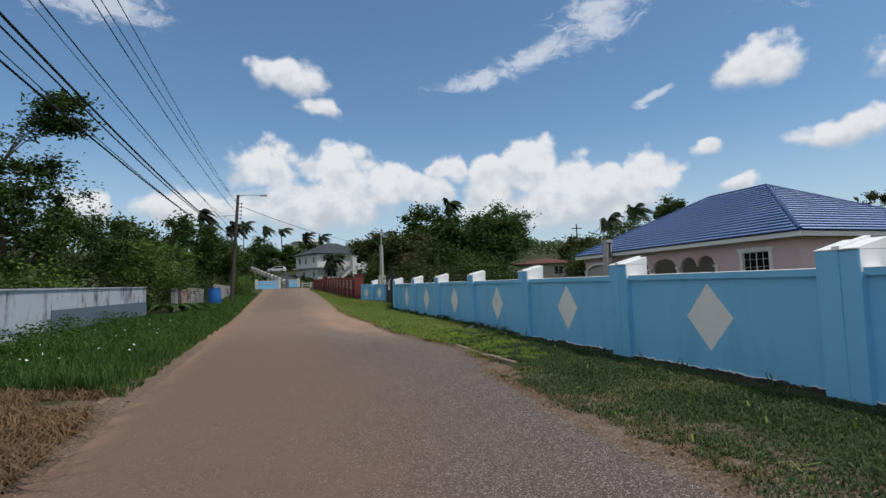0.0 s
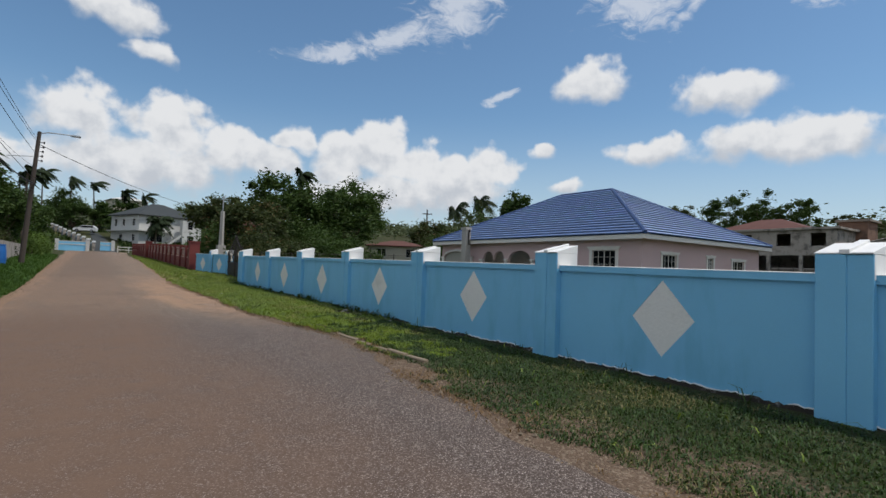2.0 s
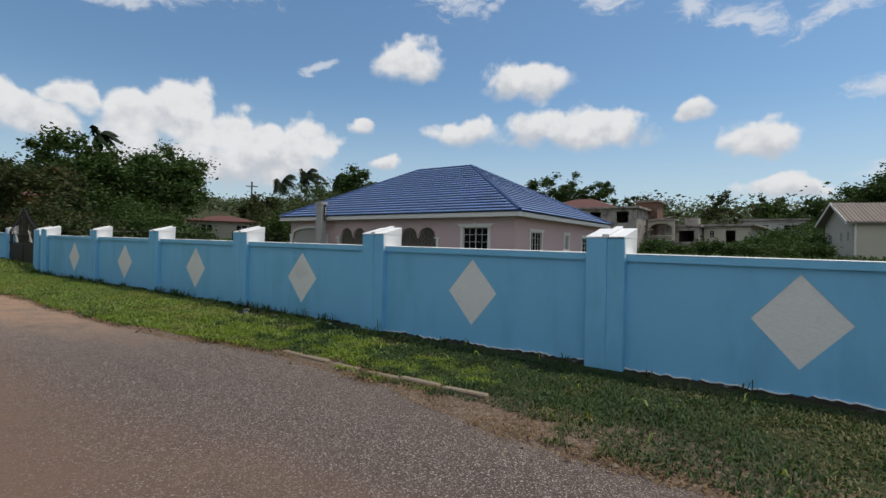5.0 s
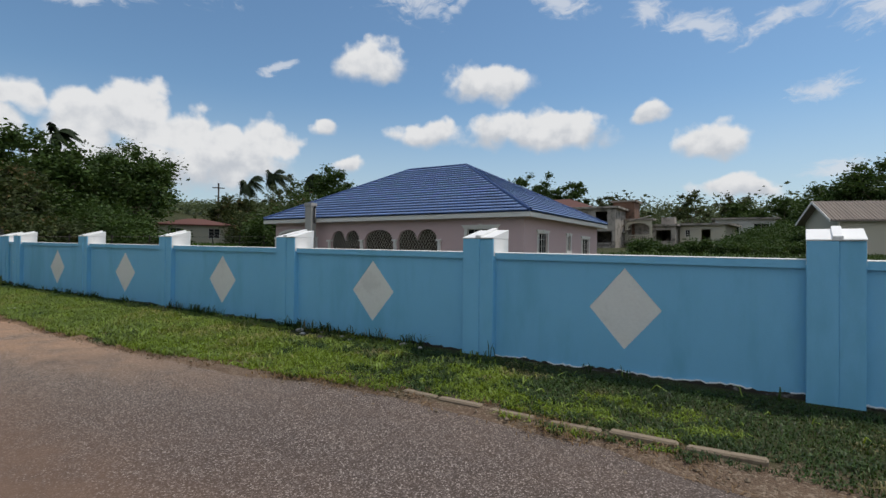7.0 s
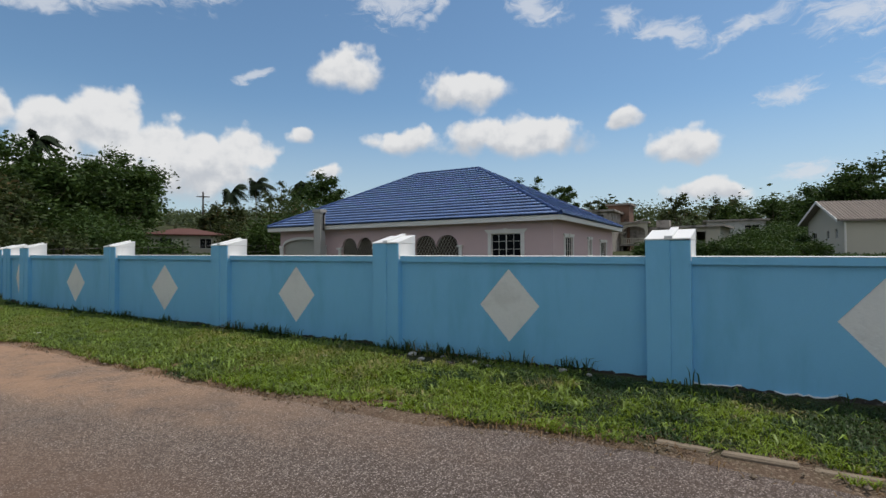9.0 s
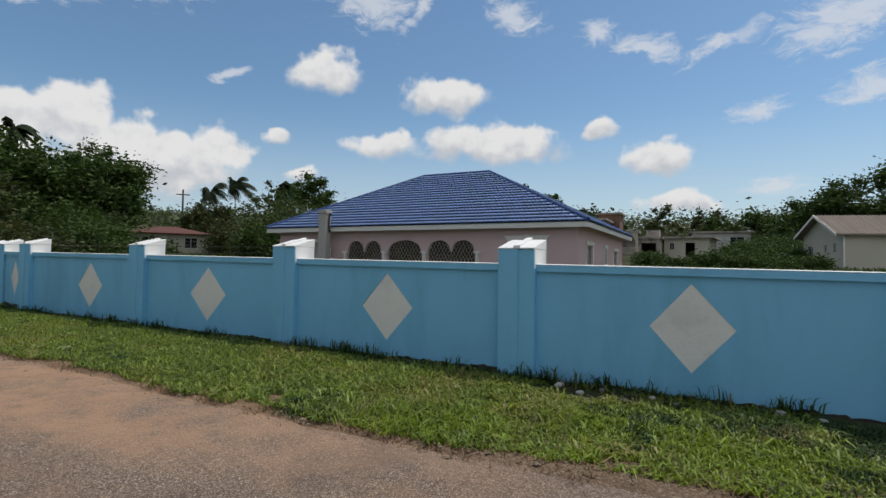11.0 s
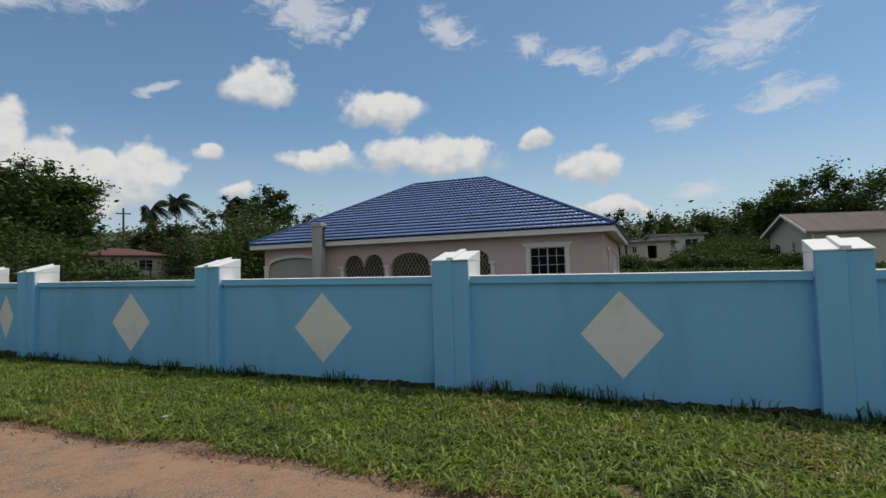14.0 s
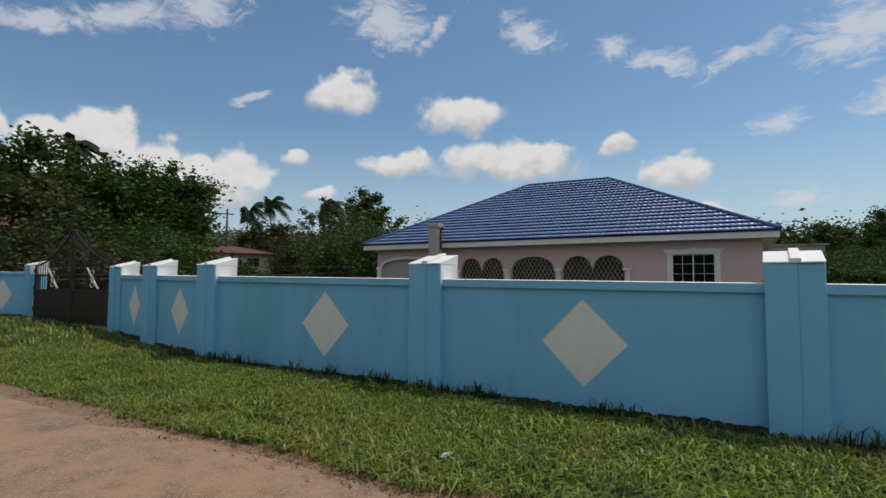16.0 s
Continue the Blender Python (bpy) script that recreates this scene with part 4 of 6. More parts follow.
def shrub(name, x, y, w, h, label, mat=None, leaves=1800, leaf=0.11, group="", d=None):
    """A low mound of leaves on short stems."""
    mat = mat or M_LEAF
    z0 = ground_z(x, y)
    t = thing(name, (x, y, z0), 0, label, "shrub", group)
    bm = bmesh.new()
    for k in range(9):
        a = math.tau * k / 9
        rod(bm, (0.1 * math.cos(a), 0.1 * math.sin(a), -0.1), (w * 0.5 * math.cos(a), w * 0.5 * math.sin(a), h * RNG.uniform(0.5, 0.85)), 0.035, 0.012, 5)
    part("stem", bm, M_BARK, t)
    n = 22
    at = []
    for _ in range(n):
        a, f = RNG.uniform(0, math.tau), math.sqrt(RNG.random())
        c = np.array([w * f * math.cos(a), (d or w) * f * math.sin(a), h * RNG.uniform(0.25, 0.95) * (1 - 0.45 * f * f)])
        v = RNG.normal(size=(2 * leaves // n, 3)) * np.array([w, d or w, h]) * 0.16
        at.append(c + v)
    at = np.concatenate(at)
    at[:, 2] = np.maximum(at[:, 2], 0.02)
    crown = quads_object("foliage", leaf_quads(at, leaf * 1.0), mat)
    crown.parent = t
    return t


def blades(name, xs, ys, length, width, mat, label, lean=0.5, lift=0.0):
    """Grass as bent blades of two quads, standing on the ground."""
    n = len(xs)
    z = np.array([ground_z(x, y) for x, y in zip(xs, ys)]) + lift
    base = np.stack([xs, ys, z - 0.01], 1)
    a = RNG.uniform(0, math.tau, n)
    out = np.stack([np.cos(a), np.sin(a), np.zeros(n)], 1)
    side = np.stack([-np.sin(a), np.cos(a), np.zeros(n)], 1)
    ln = (length * RNG.uniform(0.5, 1.35, n))[:, None]
    ben = (lean * RNG.uniform(0.3, 1.5, n))[:, None]
    w = (width * RNG.uniform(0.6, 1.3, n))[:, None]
    up = np.array([0, 0, 1.0])
    mid = base + (up * 0.62 + out * ben * 0.35) * ln
    tip = base + (up * (0.95 - 0.35 * ben) + out * ben) * ln
    v = np.stack([base - side * w, base + side * w, mid + side * w * 0.8, mid - side * w * 0.8, tip + side * w * 0.15, tip - side * w * 0.15], 1)
    me = bpy.data.meshes.new(name)
    me.vertices.add(6 * n)
    me.vertices.foreach_set("co", v.reshape(-1).astype(np.float32))
    idx = np.arange(n)[:, None] * 6
    loops = np.concatenate([idx + (0, 1, 2, 3), idx + (3, 2, 4, 5)], 1).reshape(-1)
    me.loops.add(8 * n)
    me.loops.foreach_set("vertex_index", loops.astype(np.int32))
    me.polygons.add(2 * n)
    me.polygons.foreach_set("loop_start", np.arange(0, 8 * n, 4, dtype=np.int32))
    me.update(calc_edges=True)
    me.materials.append(mat)
    return tagged(new(name, me), label, "grass", kind="stuff")


# ---------- things along the road ----------


def build_gate():
    a, b = Vector((7.86, 35.45, 0)), Vector((7.95, 40.0, 0))
    z = ground_z(7.9, 37.5)
    turn = math.degrees(math.atan2(-(b - a).x, (b - a).y))
    L = (b - a).length
    gate = thing("iron_gate", (a.x, a.y, z), turn, "dark brown double iron gate with scrollwork and a peaked top", "gate")
    half = L / 2
    for side in (0, 1):
        leaf = thing("gate_leaf", (0, side * half, 0))
        leaf.parent = gate
        w = half - 0.02

        def crest(y):
            f = y / w if side == 0 else 1 - y / w
            return 1.65 + 0.95 * f ** 1.7
        box_part("sheet", (0, 0.02, 0.06), (0.012, w, 0.92), M_IRON, leaf, "solid dark iron sheet")
        bm = bmesh.new()
        for y in (0.03, w - 0.01):
            rod(bm, (0, y, 0.03), (0, y, crest(y)), 0.03, sides=6)
        for zz in (0.06, 0.94, 1.36):
            rod(bm, (0, 0.02, zz), (0, w, zz), 0.02, sides=6)
        n = 14
        for i in range(n):
            rod(bm, (0, w * i / n, crest(w * i / n)), (0, w * (i + 1) / n, crest(w * (i + 1) / n)), 0.025, sides=6)
        part("leaf_frame", bm, M_IRON, leaf)
        for i in range(1, 15):
            y = w * i / 15
            bm = bmesh.new()
            rod(bm, (0, y, 0.94), (0, y, crest(y) + 0.10), 0.011, sides=5)
            rod(bm, (0, y, crest(y) + 0.10), (0, y, crest(y) + 0.22), 0.022, 0.002, 5)
            part("bar", bm, M_IRON, leaf)
        bm = bmesh.new()
        for k in range(3):
            for t in range(12):
                a0, a1 = math.tau * t / 12, math.tau * (t + 1) / 12
                c = (w * 0.5, 1.10 + 0.16 * k)
                rod(bm, (-0.02, c[0] + 0.09 * math.cos(a0), c[1] + 0.07 * math.sin(a0)), (-0.02, c[0] + 0.09 * math.cos(a1), c[1] + 0.07 * math.sin(a1)), 0.012, sides=4)
        part("scroll", bm, M_GRILLE, leaf, "pale scrolled ornament")
        bm = bmesh.new()
        rod(bm, (-0.025, w * 0.36, 1.0), (-0.025, w * 0.62, 1.55), 0.025, sides=5)
        part("brace", bm, M_GRILLE, leaf, "pale slanting ornamental bar")
    for zz in (0.35, 0.95, 1.45):
        box_part("hinge", (-0.04, L + 0.0, zz), (0.04, L + 0.09, zz + 0.1), M_IRON, gate)


def build_red_fence():
    f = thing("red_fence_wall", (0, 0, 0), 0, "dark red fence wall with posts and pale pink infill", "fence", kind="structure")
    p0, p1, n = Vector((6.62, 45.4, 0)), Vector((5.9, 101, 0)), 19
    for k in range(n + 1):
        p = p0.lerp(p1, k / n)
        z = ground_z(p.x, p.y)
        tall = 2.05 if k in (0, 11) else 1.72
        wide = 0.34 if k in (0, 11) else 0.17
        bm = bmesh.new()
        box(bm, (p.x - wide, p.y - wide, z - 0.3), (p.x + wide, p.y + wide, z + tall))
        box(bm, (p.x - wide - .05, p.y - wide - .05, z + tall), (p.x + wide + .05, p.y + wide + .05, z + tall + 0.09))
        part("post", bm, M_BRICKRED, f)
        if k == n:
            break
        q = p0.lerp(p1, (k + 1) / n)
        zq = ground_z(q.x, q.y)
        y0, y1 = p.y + wide + .001, q.y - 0.171

        def slab(name, lo, hi, x0, x1, mat):
            bm = bmesh.new()
            prism(bm, [(y0, z + lo), (y1, zq + lo), (y1, zq + hi), (y0, z + hi)], p.x + x0, p.x + x1, "x")
            part(name, bm, mat, f)
        slab("low_wall", -0.3, 0.86, -0.09, 0.09, M_BRICKRED)
        slab("rail", 1.52, 1.62, -0.08, 0.08, M_PINKPALE)
        slab("screen", 1.0, 1.46, -0.03, 0.03, M_PINKPALE)
        slab("rail", 0.865, 0.95, -0.10, 0.10, M_PINKPALE)


def build_left_wall():
    w = thing("whitewashed_wall", (-6.1, 0, 0), 0, "stained whitewashed garden wall with a grey-blue band", "wall", kind="structure")

    def top(y):
        return 1.55 + 0.017 * y
    for y0, y1 in ((-30, -8), (-8, 4), (4, 17.0), (17.0, 30.5)):
        bm = bmesh.new()
        prism(bm, [(y0, -0.9), (y1 - .01, -0.9), (y1 - .01, top(y1)), (y0, top(y0))], -0.2, 0.0, "x")
        part("wall_length", bm, M_OLDWALL, w)
        bm = bmesh.new()
        prism(bm, [(y0, top(y0) + .002), (y1, top(y1) + .002), (y1, top(y1) + 0.05), (y0, top(y0) + 0.05)], -0.24, 0.04, "x")
        part("coping", bm, M_OLDWALL, w, "weathered grey coping")
    bm = bmesh.new()
    prism(bm, [(18.9, -0.3), (30.4, -0.1), (30.4, 1.36), (18.9, 1.26)], 0.002, 0.05, "x")
    part("grey_band", bm, M_GREYPAINT, w, "grey-blue rendered band")
    far = thing("old_yard_wall", (0, 0, 0), 0, "patched grey concrete yard wall along the verge", "wall", kind="structure")
    for x0, y0, x1, y1, h, mat in ((-6.0, 36.2, -5.85, 37.0, 1.25, M_OFFWHITE), (-5.9, 37.6, -5.7, 39.8, 1.15, M_PINKPALE), (-5.7, 40.1, -5.0, 46, 1.15, M_CONCRETE), (-5.0, 48, -4.6, 62, 1.3, M_CONCRETE)):
        z = ground_z(x0, y0)
        box_part("wall_piece", (x0, y0, z - 0.2), (x0 + 0.25, y1, z + h + 0.25), mat, far, bevel=0.02)
    d = thing("plastic_drum", (-4.35, 43.2, ground_z(-4.35, 43.2)), 0, "blue plastic drum standing on the verge", "drum")
    bm = bmesh.new()
    for z0, z1, r0, r1 in ((0, 0.06, 0.44, 0.47), (0.06, 0.42, 0.47, 0.48), (0.42, 0.48, 0.50, 0.50), (0.48, 0.9, 0.48, 0.47), (0.9, 1.25, 0.47, 0.42)):
        rod(bm, (0, 0, z0), (0, 0, z1), r0, r1, 20)
    part("drum_body", bm, M_DRUM, d, smooth=False)
    bm = bmesh.new()
    rod(bm, (0, 0, 1.25), (0, 0, 1.31), 0.45, 0.45, 20)
    part("lid", bm, M_DRUM, d)


def build_street_pole():
    x, y = -3.45, 46.0
    z = ground_z(x, y)
    p = thing("street_lamp", (x, y, z), 0, "leaning tarred timber pole with a street lamp arm", "street lamp")
    top = Vector((0.55, 0, 9.65 - z))
    bm = bmesh.new()
    rod(bm, (0, 0, -0.5), top, 0.17, 0.11, 12)
    part("pole", bm, M_POLE, p)
    bm = bmesh.new()
    a = top + Vector((0, 0, -0.12))
    b = a + Vector((0.5, 0, 0.14))
    c = a + Vector((1.7, 0, 0.15))
    rod(bm, a, b, 0.04, 0.035, 8)
    rod(bm, b, c, 0.035, 0.03, 8)
    part("arm", bm, M_STEEL, p, "galvanised lamp arm")
    bm = bmesh.new()
    box(bm, c + Vector((-0.05, -0.13, -0.09)), c + Vector((0.55, 0.13, 0.03)))
    bmesh.ops.bevel(bm, geom=bm.edges[:], offset=0.03, segments=2, affect="EDGES")
    part("lamp_head", bm, M_STEEL, p, "grey lamp head")
    for k in range(5):
        bm = bmesh.new()
        zz = top.z - 0.7 - 0.3 * k
        xx = 0.55 * zz / top.z
        rod(bm, (xx + 0.1, 0, zz), (xx + 0.32, 0, zz), 0.02, sides=6)
        rod(bm, (xx + 0.32, 0, zz - 0.07), (xx + 0.32, 0, zz + 0.07), 0.05, 0.05, 8)
        part("insulator", bm, M_IRON, p)
    bm = bmesh.new()
    rod(bm, (0.42, 0, 8.0 - z), (-1.4, 3.0, 8.3 - z), 0.02, sides=5)
    part("stay_bar", bm, M_STEEL, p)
    # the next pole of the line stands behind the walker
    q = thing("utility_pole", (-3.9, -14, ground_z(-3.9, -14)), 0, "tarred timber utility pole carrying overhead cables", "pole")
    bm = bmesh.new()
    rod(bm, (0, 0, -0.5), (0, 0, 9.6), 0.17, 0.11, 12)
    part("pole", bm, M_POLE, q)
    box_part("cross_arm", (-1.7, -0.06, 8.35), (1.6, 0.06, 8.5), M_POLE, q)
    box_part("cross_arm", (-1.0, -0.06, 8.85), (1.6, 0.06, 8.98), M_POLE, q)
    tx = x + 0.5
    # height on the lamp pole, then place, height, sag and radius at the pole behind
    for z0, xq, zq, sag, r in ((5.75, -5.40, 8.23, 1.24, 0.024), (5.82, -4.80, 8.32, 1.49, 0.011), (6.14, -4.42, 8.42, 1.28, 0.028), (6.25, -4.51, 8.37, 1.45, 0.019),
                               (6.48, -4.13, 8.64, 0.74, 0.015), (7.26, -3.89, 8.53, 1.44, 0.008), (8.17, -3.20, 8.80, 0.92, 0.014), (8.98, -3.45, 8.84, 0.76, 0.012), (9.18, -2.54, 8.81, 1.14, 0.011)):
        cable((tx - 0.05, y, z0), (xq, -14, zq), sag, r)
    cable((tx + 0.1, y, 8.8), (26, 118, 12.5), 1.6, 0.02)


def sweep(bm, pts, r, sides=6):
    """One closed tube along the points."""
    rings = []
    for i, c in enumerate(pts):
        d = (pts[min(i + 1, len(pts) - 1)] - pts[max(i - 1, 0)]).normalized()
        s = d.cross(Vector((0, 0, 1)))
        s = s.normalized() if s.length > 1e-4 else Vector((1, 0, 0))
        u = s.cross(d)
        rings.append([bm.verts.new(c + (s * math.cos(k * math.tau / sides) + u * math.sin(k * math.tau / sides)) * r) for k in range(sides)])
    for a, b in zip(rings, rings[1:]):
        for k in range(sides):
            bm.faces.new((a[k], a[(k + 1) % sides], b[(k + 1) % sides], b[k]))
    bm.faces.new(rings[0])
    bm.faces.new(rings[-1][::-1])


def cable(a, b, sag, r):
    bm = bmesh.new()
    a, b = Vector(a), Vector(b)
    n = 24
    pts = [a.lerp(b, i / n) - Vector((0, 0, sag * 4 * (i / n) * (1 - i / n))) for i in range(n + 1)]
    sweep(bm, pts, r)
    ob = part("overhead_cable", bm, M_WIRE)
    tagged(ob, "black overhead cable slung between roadside poles", "cable", "overhead cables")


def build_small_posts():
    x, y = 10.1, 54.0
    z = ground_z(x, y)
    p = thing("concrete_post", (x, y, z), 0, "tapered grey concrete service post with a meter box", "post")
    bm = bmesh.new()
    rod(bm, (0, 0, -0.3), (0, 0, 5.0), 0.26, 0.17, 4)
    part("shaft", bm, M_CONPOST, p)
    bm = bmesh.new()
    rod(bm, (0, 0, 5.0), (0.02, 0, 6.3), 0.05, 0.05, 8)
    rod(bm, (0.02, 0, 6.3), (0.2, 0, 6.45), 0.05, 0.05, 8)
    part("conduit", bm, M_STEEL, p)
    box_part("meter_box", (-0.34, -0.4, -0.2), (0.34, 0.4, 1.9), M_CONPOST, p)
    q = thing("utility_pole", (61, 102, ground_z(61, 102)), -35, "distant timber utility pole with a cross arm", "pole")
    h = 14.6 - ground_z(61, 102)
    bm = bmesh.new()
    rod(bm, (0, 0, -0.4), (0, 0, h), 0.2, 0.14, 8)
    part("pole", bm, M_POLE, q)
    box_part("cross_arm", (-1.1, -0.08, h - 1.0), (1.1, 0.08, h - 0.82), M_POLE, q)
    # wire fence between the yards
    f = thing("wire_fence", (0, 0, 0), 0, "sagging dark wire fence on thin posts", "fence")
    pts = [(8.6 + 2.3 * k, 43.0 + 0.15 * k) for k in range(9)]
    for x, y in pts:
        bm = bmesh.new()
        z = ground_z(x, y)
        rod(bm, (x, y, z - 0.2), (x, y, z + 1.55), 0.035, sides=6)
        part("post", bm, M_IRON, f)
    for zz in (0.5, 1.0, 1.42):
        for (x0, y0), (x1, y1) in zip(pts, pts[1:]):
            bm = bmesh.new()
            rod(bm, (x0, y0, ground_z(x0, y0) + zz), (x1, y1, ground_z(x1, y1) + zz), 0.010, sides=4)
            part("wire", bm, M_IRON, f)


def build_kerbs():
    def kerb(name, pts, label):
        t = thing(name, (0, 0, 0), 0, label, "kerb", kind="structure")
        for (x0, y0), (x1, y1) in zip(pts, pts[1:]):
            n = max(1, round(math.hypot(x1 - x0, y1 - y0) / 0.55))
            for i in range(n):
                a, b = i / n, (i + 0.96) / n
                p, q = Vector((x0 + (x1 - x0) * a, y0 + (y1 - y0) * a, 0)), Vector((x0 + (x1 - x0) * b, y0 + (y1 - y0) * b, 0))
                z = ground_z(p.x, p.y) + random.uniform(-0.045, -0.014)
                bm = bmesh.new()
                box(bm, (-0.05, 0, -0.15), (0.05, (q - p).length * random.uniform(0.74, 0.98), 0.05 + random.uniform(-0.02, 0.015)))
                bmesh.ops.bevel(bm, geom=bm.edges[:], offset=0.015, segments=1, affect="EDGES")
                d = q - p
                bmesh.ops.transform(bm, matrix=pose(p.x + random.uniform(-.015, .015), p.y, z, random.uniform(-1, 1), 0, math.degrees(math.atan2(-d.x, d.y))), verts=bm.verts)
                part("kerb_stone", bm, M_KERB, t)
    kerb("kerb_right", [(4.60, 9.2), (4.57, 11.1), (4.60, 12.8)], "worn low concrete kerb half sunk in grass")
    kerb("kerb_left", [(-1.78, 7.3), (-1.84, 9.0)], "short worn concrete kerb beside dry grass")
    kerb("kerb_far", [(4.5, 40), (4.75, 52)], "low worn concrete kerb along the far verge")


build_gate()
build_red_fence()
build_left_wall()
build_street_pole()
build_small_posts()
build_kerbs()

# ---------- buildings beyond the wall ----------
SWAP = Matrix(((0, 1, 0, 0), (1, 0, 0, 0), (0, 0, 1, 0), (0, 0, 0, 1)))


def building(name, at, turn, w, d, h, wall_mat, label, front=(), left=(), roof="flat", roof_mat=None, rise_=1.8, over=0.4, frame_mat=None, z0=None, open_left=(), open_front=(), category="house"):
    """A plain block with real openings. Local: front along x at y 0, left side along y at x 0. Openings: (from, to, sill, head)."""
    z = ground_z(*at) - 0.3 if z0 is None else z0
    b = thing(name, (*at, z), turn, label, category)
    fm = frame_mat or M_TRIM

    def cut(list_):
        return [(o[0], o[1], o[2], (lambda v: lambda y: v)(o[3])) for o in list_]
    bm = wall_with_openings(w, 0, h, 0.22, cut(list(front) + list(open_front)), 5.0)
    bmesh.ops.transform(bm, matrix=SWAP, verts=bm.verts)
    part("front_wall", bm, wall_mat, b)
    bm = wall_with_openings(d - 0.44, 0, h, 0.22, cut([(o[0] - .22, o[1] - .22, o[2], o[3]) for o in list(left) + list(open_left)]), 5.0)
    bmesh.ops.translate(bm, vec=(0, 0.22, 0), verts=bm.verts)
    part("side_wall", bm, wall_mat, b)
    bm = bmesh.new()
    box(bm, (w - 0.22, 0.22, 0), (w, d - .22, h))
    box(bm, (0, d - 0.22, 0), (w, d, h))
    box(bm, (0.23, 0.23, h - 0.2), (w - 0.23, d - 0.23, h - 0.1))
    box(bm, (0.23, 0.23, 0), (w - 0.23, d - 0.23, 0.15))
    part("back_wall", bm, wall_mat, b)
    for u0, u1, a, c in front:
        window(b, pose(0, 0, 0) @ Matrix.Translation((u0, 0, a)) @ SWAP, u1 - u0, c - a, fm, 2, 3, 0.0)
    for u0, u1, a, c in left:
        window(b, Matrix.Translation((0, u0, a)), u1 - u0, c - a, fm, 2, 3, 0.0)
    rm = roof_mat or M_CONCRETE
    o = over
    bm = bmesh.new()
    if roof == "flat":
        box(bm, (-o, -o, h + .002), (w + o, d + o, h + 0.28))
    else:
        box(bm, (-o, -o, h - 0.12), (w + o, d + o, h + 0.0))
        bmesh.ops.delete(bm, geom=[f for f in bm.faces if f.normal.z > 0.9], context="FACES_ONLY")
        c = [bm.verts.new(v) for v in ((-o, -o, h), (w + o, -o, h), (w + o, d + o, h), (-o, d + o, h))]
        if roof == "hip":
            if w >= d:
                r = [bm.verts.new((d / 2, d / 2, h + rise_)), bm.verts.new((w - d / 2, d / 2, h + rise_))]
                fs = ((0, 1, 5, 4), (1, 2, 5), (2, 3, 4, 5), (3, 0, 4))
            else:
                r = [bm.verts.new((w / 2, w / 2, h + rise_)), bm.verts.new((w / 2, d - w / 2, h + rise_))]
                fs = ((0, 1, 4), (1, 2, 5, 4), (2, 3, 5), (3, 0, 4, 5))
        else:
            r = [bm.verts.new((w / 2, -o, h + rise_)), bm.verts.new((w / 2, d + o, h + rise_))]
            fs = ((0, 1, 4), (1, 2, 5, 4), (2, 3, 5), (3, 0, 4, 5))
        allv = c + r
        for f in fs:
            bm.faces.new([allv[i] for i in f])
    part("roof", bm, rm, b)
    return b, z


def balustrade(parent, a, b, z, mat, h=0.85):
    a, b = Vector((*a, z)), Vector((*b, z))
    bm = bmesh.new()
    rod(bm, a + Vector((0, 0, h)), b + Vector((0, 0, h)), 0.08, sides=6)
    rod(bm, a + Vector((0, 0, 0.08)), b + Vector((0, 0, 0.08)), 0.07, sides=6)
    part("rail", bm, mat, parent)
    n = int((b - a).length / 0.3)
    for i in range(n + 1):
        p = a.lerp(b, i / n)
        bm = bmesh.new()
        rod(bm, p + Vector((0, 0, 0.1)), p + Vector((0, 0, h * 0.5)), 0.05, 0.085, 6)
        rod(bm, p + Vector((0, 0, h * 0.5)), p + Vector((0, 0, h)), 0.085, 0.045, 6)
        part("baluster", bm, mat, parent)


